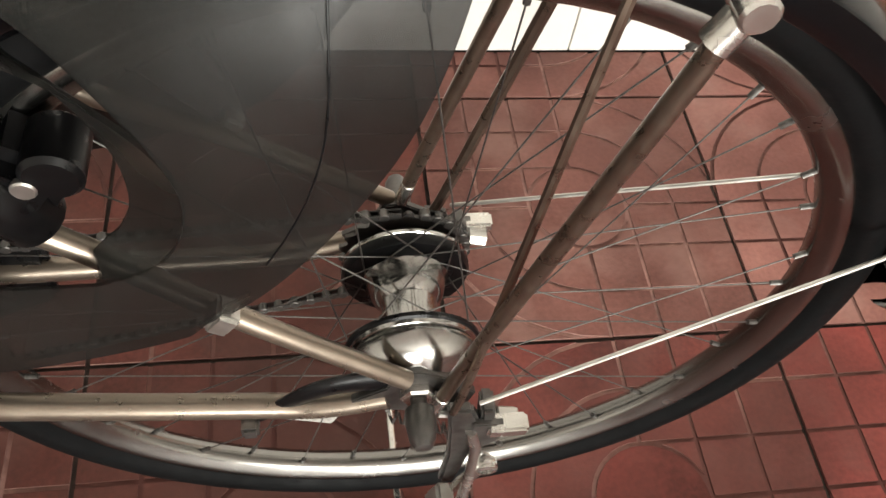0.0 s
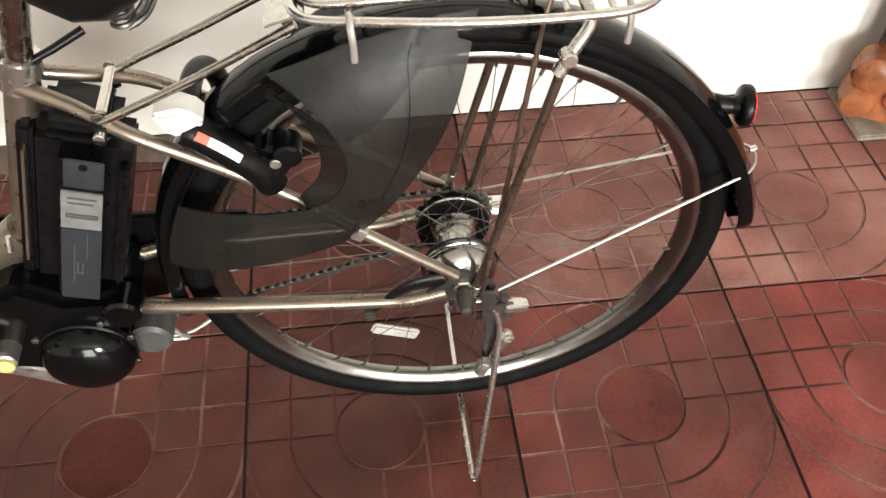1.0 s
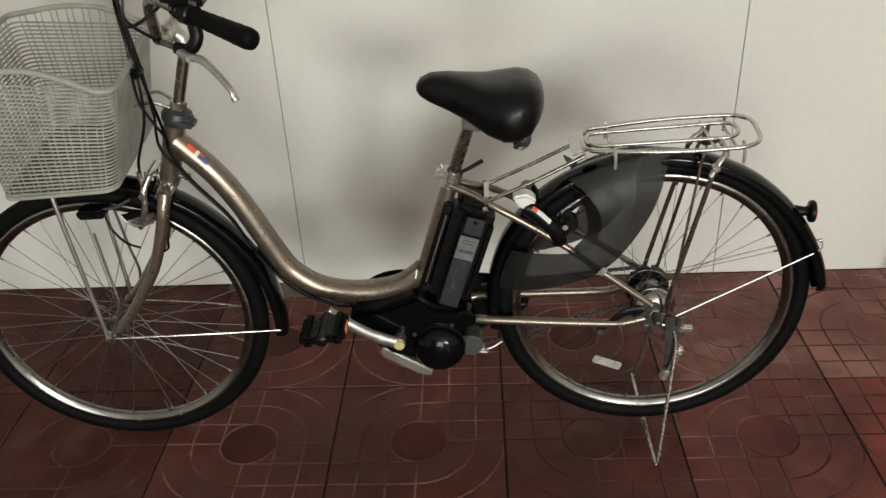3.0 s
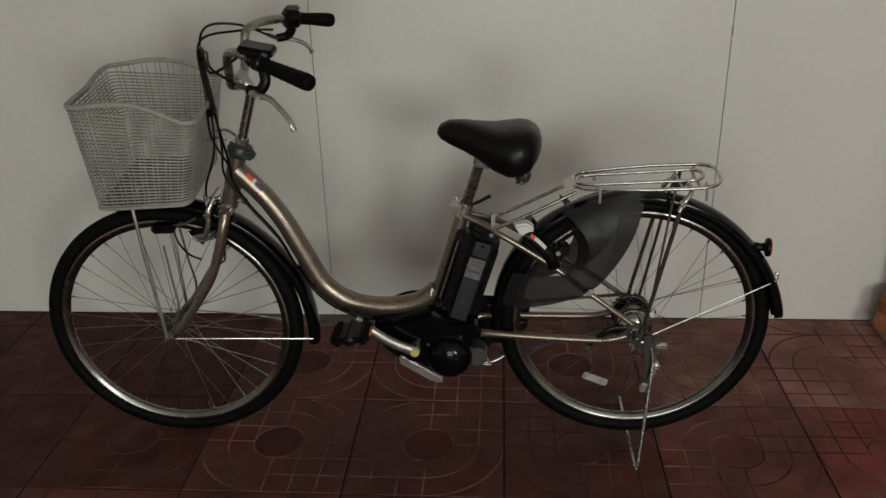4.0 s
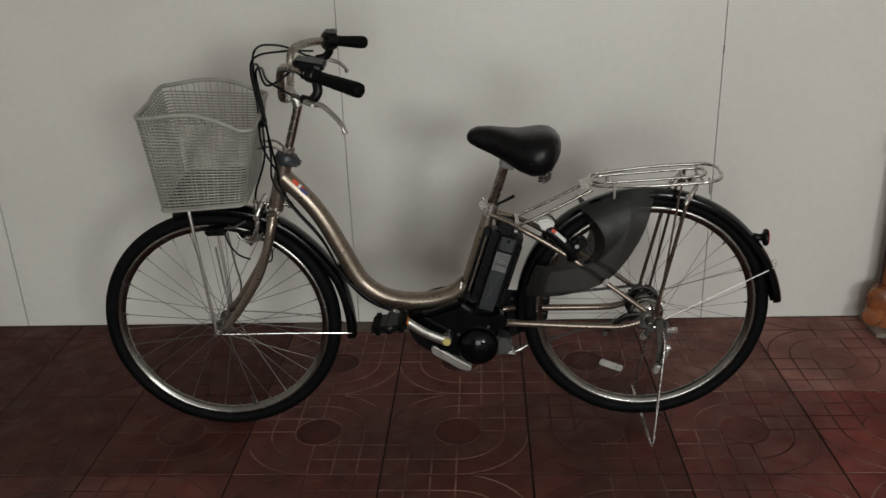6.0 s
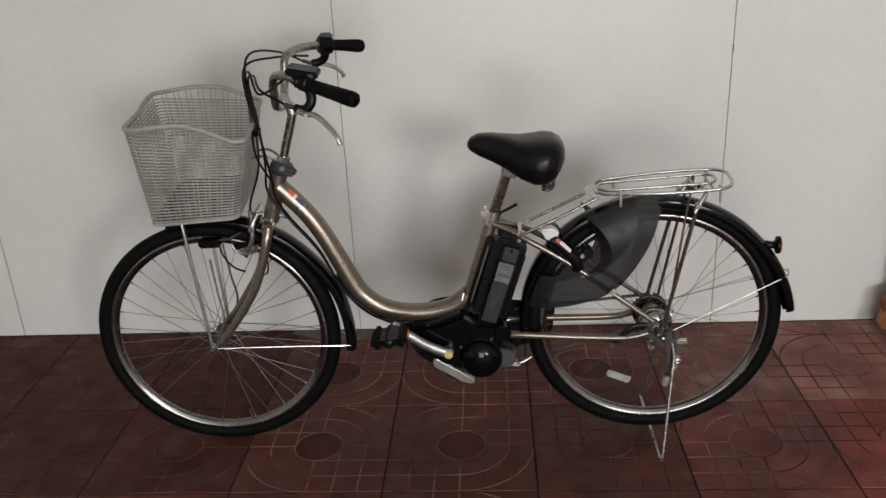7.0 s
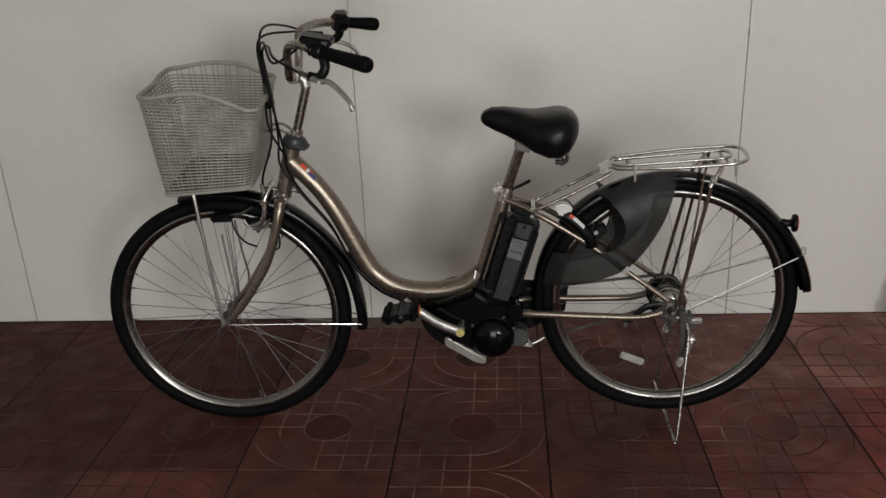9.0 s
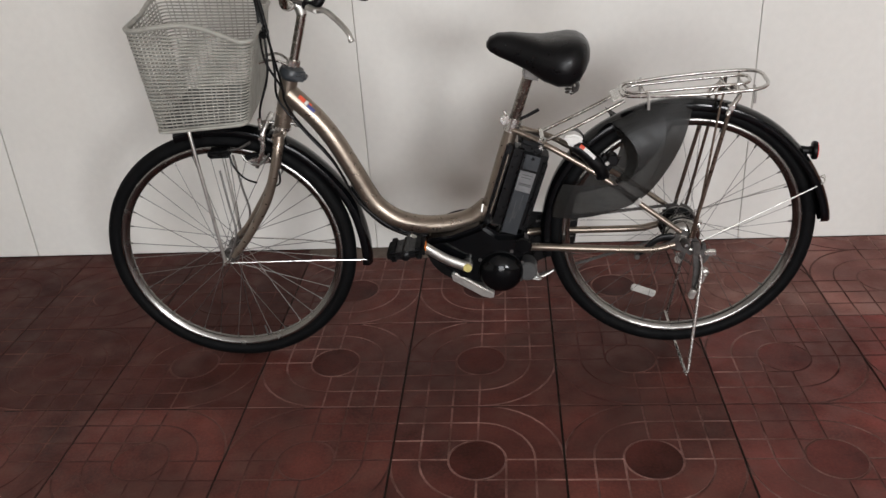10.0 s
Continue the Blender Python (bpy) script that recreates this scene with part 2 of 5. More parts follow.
def block(x0, x1, y0, y1, z0, z1, bevel=0.0, m=None, bm=None, seg=2):
    bm = bm or bmesh.new()
    made = bmesh.ops.create_cube(bm, size=1, matrix=Matrix.Translation(((x0 + x1) / 2, (y0 + y1) / 2, (z0 + z1) / 2)) @ Matrix.Diagonal((x1 - x0, y1 - y0, z1 - z0, 1)))["verts"]
    if bevel:
        edges = list({e for v in made for e in v.link_edges})
        made = list({v for f in bmesh.ops.bevel(bm, geom=edges, offset=bevel, segments=seg, affect="EDGES")["faces"] for v in f.verts} | {v for v in made if v.is_valid})
    if m is not None:
        bmesh.ops.transform(bm, matrix=m, verts=[v for v in made if v.is_valid])
    return bm


def plate(outline, y0, y1, bevel=0.0, holes=(), bm=None):
    """A flat piece in the xz plane, y0 to y1 thick."""
    bm = bm or bmesh.new()
    loops = [[bm.verts.new((x, y0, z)) for x, z in ring] for ring in (outline, *holes)]
    edges = [bm.edges.new((ring[i], ring[(i + 1) % len(ring)])) for ring in loops for i in range(len(ring))]
    if holes:
        faces = [f for f in bmesh.ops.triangle_fill(bm, edges=edges, use_beauty=True)["geom"] if isinstance(f, bmesh.types.BMFace)]
    else:
        faces = [bm.faces.new(loops[0])]
    top = bmesh.ops.extrude_face_region(bm, geom=faces)["geom"]
    verts = [v for v in top if isinstance(v, bmesh.types.BMVert)]
    bmesh.ops.translate(bm, vec=(0, y1 - y0, 0), verts=verts)
    if bevel:
        bmesh.ops.recalc_face_normals(bm, faces=bm.faces)
        rim = [e for e in bm.edges if len(e.link_faces) == 2 and e.calc_face_angle(0) > 0.9]
        bmesh.ops.bevel(bm, geom=rim, offset=bevel, segments=2, affect="EDGES")
    return bm


# ---- the room ----
def setting(name, bm, mat, label, category):
    return tagged(finish(name, bm, mat, 0), label, category, kind="structure")


floor = setting("floor", block(ROOM_W - 0.2, ROOM_E + 0.2, ROOM_S - 0.2, WALL_Y + 0.2, -0.12, -0.0035), JOINT,
                "red cement tile floor with dusty engraved circles", "floor")
wall_north = setting("wall_north", block(ROOM_W - 0.2, ROOM_E + 0.2, WALL_Y + 0.012, WALL_Y + 0.2, -0.02, CEIL + 0.1), SEAM,
                     "cream smooth panelled wall with thin dark seams", "wall")
SEAMS = [-2.646, -1.412, -0.179, 1.045, 2.27, 3.50]
for a, b in zip([ROOM_W] + SEAMS, SEAMS + [ROOM_E]):
    part("panel", block(a + (0.0021 if a < -1 else 0.0009), b - (0.0021 if b < -1 else 0.0009), WALL_Y, WALL_Y + 0.011, 0.002, CEIL - 0.002, 0.0012, seg=1), PANEL, wall_north, smooth=0)
part("seam_chip", block(1.0425, 1.0478, WALL_Y - 0.0006, WALL_Y + 0.004, 0.930, 0.956, 0.0008), SEAM, wall_north, "dark chip at a seam", 0)
wall_north.rotation_euler = (0, 0, 0.006)
setting("wall_west", block(ROOM_W - 0.2, ROOM_W, ROOM_S, WALL_Y, -0.0, CEIL), PLASTER, "plain grey plaster wall", "wall")
setting("wall_east", block(ROOM_E, ROOM_E + 0.2, ROOM_S, WALL_Y, -0.0, CEIL), PLASTER, "plain grey plaster wall", "wall")
south = block(ROOM_W - 0.2, FILL_X0, ROOM_S - 0.2, ROOM_S, 0, CEIL)
block(FILL_X1, WIN_X0, ROOM_S - 0.2, ROOM_S, 0, CEIL, bm=south)
block(WIN_X1, ROOM_E + 0.2, ROOM_S - 0.2, ROOM_S, 0, CEIL, bm=south)
block(WIN_X0, WIN_X1, ROOM_S - 0.2, ROOM_S, 0, WIN_Z0, bm=south)
block(WIN_X0, WIN_X1, ROOM_S - 0.2, ROOM_S, WIN_Z1, CEIL, bm=south)
block(FILL_X0, FILL_X1, ROOM_S - 0.2, ROOM_S, FILL_H, CEIL, bm=south)
setting("wall_south", south, PLASTER, "plain grey plaster wall with an added fill opening and a window", "wall")
setting("ceiling", block(ROOM_W - 0.2, ROOM_E + 0.2, ROOM_S - 0.2, WALL_Y + 0.01, CEIL, CEIL + 0.1), CEILING, "plain white ceiling", "ceiling")

# ---- the electric bicycle ----
# Places on the bicycle: x along it (front wheel at -x), y from its middle plane (the camera's side is -y), z up from the floor.
bike = tagged(new("electric_bicycle"), "champagne electric city bicycle with wire basket, parked on its stand", "bicycle")
BIKE_PLACE = Matrix.Translation((0.0035, -0.122, 0.0119)) @ Matrix.Rotation(-0.0072, 4, "Y") @ Matrix.Scale(0.9843, 4)
bike.matrix_world = BIKE_PLACE
FW, RW, R = Vector((-0.4584, 0, 0.3260)), Vector((0.7195, 0, 0.3515)), 0.3337
STEER = Matrix.Translation((-0.27, 0, 0.67)) @ Matrix.Rotation(radians(3.5), 4, Vector((0.31, 0, 0.95))) @ Matrix.Translation((0.27, 0, -0.67))


def steered(bm):
    bmesh.ops.transform(bm, matrix=STEER, verts=bm.verts)
    return bm


# frame
frame_part = part("main_tube", bar(curve([(-0.242, 0, 0.752), (-0.183, 0, 0.686), (-0.141, 0, 0.621), (-0.104, 0, 0.543), (-0.072, 0, 0.474), (-0.048, 0, 0.437), (-0.002, 0, 0.402),
                                         (0.057, 0, 0.384), (0.127, 0, 0.3835), (0.19, 0, 0.399), (0.234, 0, 0.432)]), 0.0245, 20), FRAME, bike, "champagne painted curved tube")
part("weld", bar([(0.222, -0.022, 0.445), (0.218, -0.026, 0.425)], 0.003, 6), ALLOY, frame_part)
part("guide_tab", plate([(0.078, 0.363), (0.083, 0.366), (0.10, 0.352), (0.112, 0.352), (0.10, 0.345), (0.09, 0.347)], -0.028, -0.018, 0.001), FRAME, frame_part)
part("head_tube", bar([(-0.272, 0, 0.660), (-0.234, 0, 0.788)], 0.0212, 20), FRAME, bike)
part("seat_tube", bar([(0.228, 0, 0.405), (0.305, 0, 0.648)], 0.0170, 18), FRAME, bike)
part("seat_lug", bar([(0.298, 0, 0.630), (0.306, 0, 0.655)], 0.0195, 18), CHROME, bike)
for side in (-1, 1):
    stay = [(0.300, 0.012 * side, 0.637), (0.345, 0.024 * side, 0.620), (0.396, 0.043 * side, 0.596), (0.45, 0.047 * side, 0.5635), (0.50, 0.049 * side, 0.5305), (0.54, 0.052 * side, 0.502), (0.60, 0.063 * side, 0.4580), (0.64, 0.068 * side, 0.4280), (0.711, 0.0735 * side, 0.3740)]
    seat_stay = part("seat_stay", bar(curve(stay), (0.0080, 0.0066), 12), FRAME, bike)
    part("guard_clamp", block(-0.007, 0.007, -0.008, 0.008, -0.009, 0.009, 0.002, Matrix.Translation((0.605, 0.071 * side, 0.4615)) @ Matrix.Rotation(radians(35), 4, "Y")), ALLOY, seat_stay, "pale worn clamp")
    chain = [(0.30, 0.030 * side, 0.325), (0.36, 0.047 * side, 0.331), (0.50, 0.056 * side, 0.326), (0.62, 0.062 * side, 0.323), (0.66, 0.066 * side, 0.327), (0.70, 0.067 * side, 0.338)]
    part("chain_stay", bar(curve(chain), (0.0100, 0.0085), 14), FRAME, bike)
    drop = [(0.675, 0.340), (0.698, 0.356), (0.705, 0.376), (0.720, 0.378), (0.746, 0.362), (0.760, 0.342), (0.754, 0.314), (0.738, 0.306), (0.722, 0.318), (0.70, 0.324), (0.68, 0.330)]
    part("dropout", plate(drop, 0.068 * side - 0.003, 0.068 * side + 0.003, 0.001), STEEL, bike)

# fork, with the brake on it
for side in (-1, 1):
    leg = [(-0.275, 0.040 * side, 0.652), (-0.281, 0.052 * side, 0.620), (-0.298, 0.055 * side, 0.565), (-0.328, 0.056 * side, 0.490), (-0.366, 0.057 * side, 0.430), (-0.410, 0.057 * side, 0.370), (-0.443, 0.057 * side, 0.338)]
    leg = [(x - (0.010 if side > 0 and z < 0.64 else 0), y, z) for x, y, z in leg]
    part("fork_leg", steered(bar(curve(leg), (0.0140, 0.0095), 14)), FRAME, bike)
    part("fork_end", steered(plate([(-0.435, 0.350), (-0.425, 0.334), (-0.447, 0.318), (-0.463, 0.325), (-0.460, 0.340)], 0.055 * side - 0.003, 0.055 * side + 0.003, 0.001)), STEEL, bike)
part("fork_crown", steered(block(-0.019, 0.018, -0.050, 0.050, -0.011, 0.011, 0.008, Matrix.Translation((-0.276, 0, 0.652)) @ Matrix.Rotation(radians(-18), 4, "Y"), seg=3)), FRAME, bike)
part("crown_ring", steered(bar([(-0.2735, 0, 0.661), (-0.271, 0, 0.669)], 0.0235, 20)), CHROME, bike)


# wheels
def wheel(name, centre, label, holes, valve, R, off, rim_r):
    hub_at = new(name)
    hub_at.parent, hub_at.location = bike, centre
    tagged(hub_at, label)
    a = (R - rim_r + 0.008) / 2
    c = R - a
    tyre = [(c + a * math.cos(t) * (1.0 if math.cos(t) > 0 else 0.75), a * 0.86 * math.sin(t)) for t in np.linspace(-2.45, 2.45, 19)]
    shift = Matrix.Translation((0, off, 0))
    part("tyre", turned(tyre, 96, shift, loop=True), RUBBER, hub_at, "black rubber tyre with worn tread")
    o = rim_r
    half = [(o - 0.0015, 0.0140), (o - 0.0065, 0.0136), (o - 0.0085, 0.0122), (o - 0.0150, 0.0088), (o - 0.0180, 0.0050), (o - 0.0188, 0.0)]
    rim = [(o - 0.003, 0.010), (o + 0.002, 0.0120)] + half + [(r, -y) for r, y in half[-2::-1]] + [(o + 0.002, -0.0120), (o - 0.003, -0.010)]
    part("rim", turned(rim, 96, shift, loop=True), RIM, hub_at, "scratched alloy rim")
    inner = o - 0.0178
    spoke = bmesh.new()
    tube(spoke, [(0, 0, 0), (0, 0, 1)], 0.00095 if name == "front_wheel" else 0.0006, 6)
    nipple = bmesh.new()
    tube(nipple, [(0, 0, 0.965), (0, 0, 1.0)], 0.0022, 6)
    me, me2 = (finish("spoke", b, SPOKE if name == "front_wheel" else STEEL, 60) for b in (spoke, nipple))
    for k in range(holes):
        side = -1 if k % 2 else 1
        turn = 1 if (k // 2) % 2 else -1
        rim_a = math.tau * (k + 0.25) / holes
        hub_a = rim_a + turn * math.tau * 3 / (holes / 2)
        h = 0.021 if name == "front_wheel" else 0.043 if side < 0 else 0.031
        p = Vector((h * math.cos(hub_a), side * 0.032 if name == "front_wheel" else -0.0385 if side < 0 else 0.0165, h * math.sin(hub_a)))
        q = Vector((inner * math.cos(rim_a), off + side * 0.003, inner * math.sin(rim_a)))
        m = Matrix.Translation(p) @ (q - p).to_track_quat("Z", "Y").to_matrix().to_4x4() @ Matrix.Diagonal((1, 1, (q - p).length, 1))
        for mesh in (me, me2):
            ob = new("spoke" if mesh is me else "spoke_nipple", mesh.data)
            ob.parent, ob.matrix_local = hub_at, m
    for ob in (me, me2):
        bpy.data.objects.remove(ob)
    v = Vector((math.cos(valve), 0, math.sin(valve)))
    part("valve", bar([v * inner * 0.99 + Vector((0, off, 0)), v * (inner - 0.030) + Vector((0, off, 0))], (0.0035, 0.0025), 8), STEEL, hub_at)
    return hub_at


front = wheel("front_wheel", FW, "spoked front wheel with alloy rim and black tyre", 36, 4.9, R, 0.0, R - 0.0370)
front.rotation_euler = (0, 0, radians(3.0))
part("hub", turned([(0.008, -0.048), (0.012, -0.044), (0.012, -0.037), (0.0195, -0.035), (0.0195, -0.030), (0.015, -0.026), (0.013, 0), (0.015, 0.026), (0.0195, 0.030), (0.0195, 0.035), (0.012, 0.037), (0.012, 0.044), (0.008, 0.048)], 28), STEEL, front)
part("axle", turned([(0.004, -0.084), (0.0048, -0.082), (0.0048, 0.082), (0.004, 0.084)], 14), CHROME, front)
for side in (-1, 1):
    part("axle_nut", disc_between((0, 0.061 * side, 0), (0, 0.071 * side, 0), 0.0105, 6), CHROME, front)
rear = wheel("rear_wheel", RW, "spoked rear wheel with alloy rim and black tyre", 36, 2.0, R, -0.010, R - 0.0370)
part("brake_drum", turned([(0.013, -0.070), (0.022, -0.068), (0.032, -0.064), (0.040, -0.057), (0.0440, -0.050), (0.0445, -0.047), (0.0425, -0.0455), (0.0450, -0.044), (0.0452, -0.0405), (0.030, -0.038)], 48), DRUM, rear, "polished steel brake drum")
part("drum_seal", turned([(0.0452, -0.0412), (0.0470, -0.0400), (0.0470, -0.0372), (0.0452, -0.0360)], 48, loop=True), BLACK, rear)
part("hub", turned([(0.030, -0.0385), (0.0225, -0.036), (0.0205, -0.032), (0.0200, -0.010), (0.0205, -0.004), (0.0245, 0.000), (0.0270, 0.006), (0.0285, 0.013), (0.0310, 0.016), (0.0320, 0.018)], 48), DRUM, rear, "turned steel hub shell")
part("dust_cover", turned([(0.030, 0.0165), (0.0445, 0.0180), (0.0465, 0.0210), (0.0460, 0.0260), (0.030, 0.0275)], 40), BLACK, rear, "black plastic dust cover")
part("cover_edge", turned([(0.0458, 0.0255), (0.0468, 0.0262), (0.0468, 0.0285), (0.0458, 0.0290)], 40, loop=True), DRUM, rear)
part("freewheel", turned([(0.022, 0.0280), (0.034, 0.0290), (0.034, 0.0390), (0.020, 0.0400), (0.018, 0.0520), (0.010, 0.0530)], 32), STEEL, rear)
teeth = []
for k in range(22):
    for d, r in ((0.0, 0.043), (0.3, 0.0475), (0.5, 0.0475), (0.8, 0.043)):
        t = math.tau * (k + d) / 22
        teeth.append((r * math.cos(t), r * math.sin(t)))
part("sprocket", plate(teeth, 0.0405, 0.0435), STEEL, rear)
part("axle", turned([(0.004, -0.106), (0.0055, -0.103), (0.0055, 0.095), (0.004, 0.098)], 14), STEEL, rear)
for side in (-1, 1):
    part("axle_nut", disc_between((0, 0.068 * side, 0), (0, 0.078 * side, 0), 0.0125, 6), CHROME, rear)
    part("axle_cap", turned([(0.004, 0.0), (0.0095, 0.002), (0.0105, 0.012), (0.0085, 0.024), (0.006, 0.029), (0.003, 0.030)], 20, Matrix.Translation((0, 0.082 * side, 0)) @ (Matrix.Rotation(math.pi, 4, "Z") if side < 0 else Matrix())), STEEL, rear)
reflect = block(-0.034, 0.034, -0.004, 0.004, -0.010, 0.010, 0.003, Matrix.Translation((-0.082, 0.0, -0.183)) @ Matrix.Rotation(radians(22), 4, "Y"))
part("spoke_reflector", reflect, CLEAR, rear, "pale spoke reflector")


# mudguards
def mudguard(name, centre, ridge, flare, steer_it, aside=0.0):
    """A rolled steel guard; ridge: (degrees, radius of its crown) along the wheel."""
    bm, n = bmesh.new(), 72
    section = [(-0.029, -0.0245), (-0.0305, -0.0165), (-0.028, -0.0085), (-0.018, -0.0025), (0, 0.0), (0.018, -0.0025), (0.028, -0.0085), (0.0305, -0.0165), (0.029, -0.0245)]
    section += [(y * 0.94, d - 0.0015) for y, d in section[::-1]]
    line = curve([(a, 0, r) for a, r in ridge], 12)
    rings = []
    for k in range(n + 1):
        f = k / n
        at = line[round(f * (len(line) - 1))]
        a, r = radians(at.x), at.z
        wide = 1 - 0.75 * max(0.0, (f - 0.90) / 0.10) ** 1.5 if flare else 1 - 0.25 * max(0, (f - 0.97) / 0.03)
        rings.append([bm.verts.new((centre.x + (r + d) * math.cos(a), y * wide + aside * (0.6 + 0.6 * f), centre.z + (r + d) * math.sin(a))) for y, d in section])
    for k in range(n):
        for i in range(len(section)):
            j = (i + 1) % len(section)
            bm.faces.new((rings[k][i], rings[k][j], rings[k + 1][j], rings[k + 1][i]))
    bm.faces.new(rings[0])
    bm.faces.new(rings[-1])
    bmesh.ops.remove_doubles(bm, verts=bm.verts, dist=1e-6)
    return part(name, steered(bm) if steer_it else bm, GLOSS, bike, "glossy black mudguard")


front_guard = mudguard("front_mudguard", FW, [(104, 0.357), (80, 0.361), (55, 0.366), (43, 0.366), (30, 0.369), (19, 0.373), (7, 0.374), (-5, 0.378), (-9, 0.379)], False, True)
rear_guard = mudguard("rear_mudguard", RW, [(189, 0.353), (165, 0.354), (148, 0.357), (130, 0.357), (115, 0.353), (94, 0.349), (70, 0.347), (56, 0.347), (46, 0.347), (38, 0.348), (29, 0.351), (21, 0.3545), (12, 0.359), (6, 0.362), (3.0, 0.364)], True, False, -0.018)
part("mudguard_stay", steered(bar(curve([(-0.447, -0.074, 0.326), (-0.25, -0.058, 0.312), (-0.12, -0.033, 0.293), (-0.094, -0.026, 0.290), (-0.086, 0, 0.289), (-0.094, 0.026, 0.290), (-0.12, 0.033, 0.293), (-0.25, 0.058, 0.312), (-0.447, 0.074, 0.326)], 8), 0.0019, 8)), CHROME, front_guard)
part("mudguard_stay", bar(curve([(0.76, -0.083, 0.352), (0.90, -0.065, 0.414), (1.01, -0.051, 0.4635), (1.0396, -0.046, 0.4765), (1.0535, -0.034, 0.479), (1.0575, -0.018, 0.483), (1.0535, -0.002, 0.479), (1.0396, 0.010, 0.4765), (1.01, 0.017, 0.4635), (0.90, 0.046, 0.414), (0.76, 0.083, 0.352)], 8), 0.0017, 8), ALLOY, rear_guard)
part("stay_bolt", disc_between((1.060, -0.016, 0.487), (1.052, -0.016, 0.484), 0.004), CHROME, rear_guard)
for x, z in ((-0.117, 0.425), (0.372, 0.332)):
    part("guard_bolt", disc_between((x, -0.006, z), (x + 0.003, -0.012, z + 0.003), 0.004), STEEL, front_guard if x < 0 else rear_guard)
bracket = part("lamp_bracket", bar([(0.990, -0.014, 0.556), (1.014, -0.020, 0.556)], (0.012, 0.009), 12), BLACK, bike)
tail_lamp = part("rear_reflector", turned([(0.005, -0.010), (0.009, -0.008), (0.011, -0.002), (0.020, 0.0), (0.0225, 0.003), (0.0225, 0.009), (0.0215, 0.011)], 32, Matrix.Translation((1.0180, -0.021, 0.5570)) @ Matrix.Rotation(radians(-98), 4, "Z")), BLACK, bike, "round black rear reflector with red lens")
part("lens", turned([(0.0202, 0.0), (0.0196, 0.0015), (0.015, 0.003), (0.004, 0.0035)], 32, Matrix.Translation((1.0291, -0.0226, 0.5570)) @ Matrix.Rotation(radians(-98), 4, "Z")), RED, tail_lamp, "red lens")

# saddle on its post
stations = [(0.246, 0.010, 0.850, 0.838), (0.254, 0.023, 0.861, 0.828), (0.273, 0.032, 0.869, 0.816), (0.305, 0.040, 0.869, 0.800), (0.34, 0.059, 0.863, 0.782), (0.375, 0.084, 0.859, 0.759),
            (0.407, 0.099, 0.861, 0.746), (0.433, 0.100, 0.864, 0.746), (0.456, 0.089, 0.861, 0.757), (0.471, 0.068, 0.852, 0.780), (0.480, 0.045, 0.838, 0.800), (0.483, 0.015, 0.826, 0.812)]
bm = bmesh.new()
rings = []
for x, w, top, low in stations:
    ring = []
    for k in range(28):
        a = math.tau * k / 28
        c, s = math.cos(a), math.sin(a)
        up = abs(s) ** 0.72
        mid = low + (top - low) * 0.42
        y = w * math.copysign(abs(c) ** 0.72, c) * (1.0 if s > 0 else 0.97)
        z = mid + (top - mid) * up * (1 - 0.05 * (1 - abs(c)) * (w > 0.06)) if s > 0 else mid - (mid - low) * up * (0.55 + 0.45 * min(1, abs(c) * 1.5))
        ring.append(bm.verts.new((x, y, z)))
    rings.append(ring)
for a, b in zip(rings, rings[1:]):
    for k in range(28):
        bm.faces.new((a[k], a[(k + 1) % 28], b[(k + 1) % 28], b[k]))
bm.faces.new(rings[0])
bm.faces.new(rings[-1])
bmesh.ops.subdivide_edges(bm, edges=bm.edges[:], cuts=1, use_grid_fill=True, smooth=0.6)
saddle = part("saddle", bm, VINYL, bike, "wide black vinyl sprung saddle", 70)
for side in (-1, 1):
    coil = [(0.434 + 0.009 * math.cos(t), 0.048 * side + 0.009 * math.sin(t), 0.733 + 0.030 * t / 25) for t in np.linspace(0, 25, 90)]
    part("spring", bar(coil, 0.0024, 7), STEEL, saddle)
    part("rail", bar(curve([(0.442, 0.044 * side, 0.738), (0.452, 0.034 * side, 0.750), (0.43, 0.025 * side, 0.768), (0.36, 0.020 * side, 0.775), (0.29, 0.012 * side, 0.822)]), 0.0035, 8), STEEL, saddle)
part("spring_bar", bar(curve([(0.436, -0.050, 0.732), (0.452, -0.04, 0.738), (0.458, 0, 0.742), (0.452, 0.04, 0.738), (0.436, 0.050, 0.732)]), 0.0026, 8), STEEL, saddle)
part("saddle_clamp", block(-0.022, 0.022, -0.026, 0.026, -0.014, 0.014, 0.006, Matrix.Translation((0.350, 0, 0.775)) @ Matrix.Rotation(radians(12), 4, "Y")), STEEL, saddle)
saddle.location = (0.003, -0.032, 0.008)
post = part("seat_post", bar([(0.302, 0, 0.640), (0.3475, -0.022, 0.780)], 0.0135, 18), BAR, bike, "dull chrome seat post")
clamp = part("seat_clamp", bar([(0.303, 0, 0.646), (0.309, 0, 0.664)], 0.0215, 18), CHROME, bike)
part("clamp_ear", block(-0.012, 0.012, -0.012, 0.012, -0.010, 0.010, 0.003, Matrix.Translation((0.287, -0.006, 0.662)) @ Matrix.Rotation(radians(-18), 4, "Y")), CHROME, clamp)
part("clamp_bolt", disc_between((0.287, -0.017, 0.658), (0.287, 0.016, 0.658), 0.0048), CHROME, clamp)
part("clamp_tail", bar([(0.288, -0.004, 0.668), (0.284, -0.004, 0.682)], (0.005, 0.003), 8), CHROME, clamp)
part("release_lever", bar([(0.314, -0.010, 0.659), (0.340, 0.004, 0.665), (0.368, 0.017, 0.6750)], (0.0036, 0.0046), 10), BLACK, clamp, "black quick release lever")

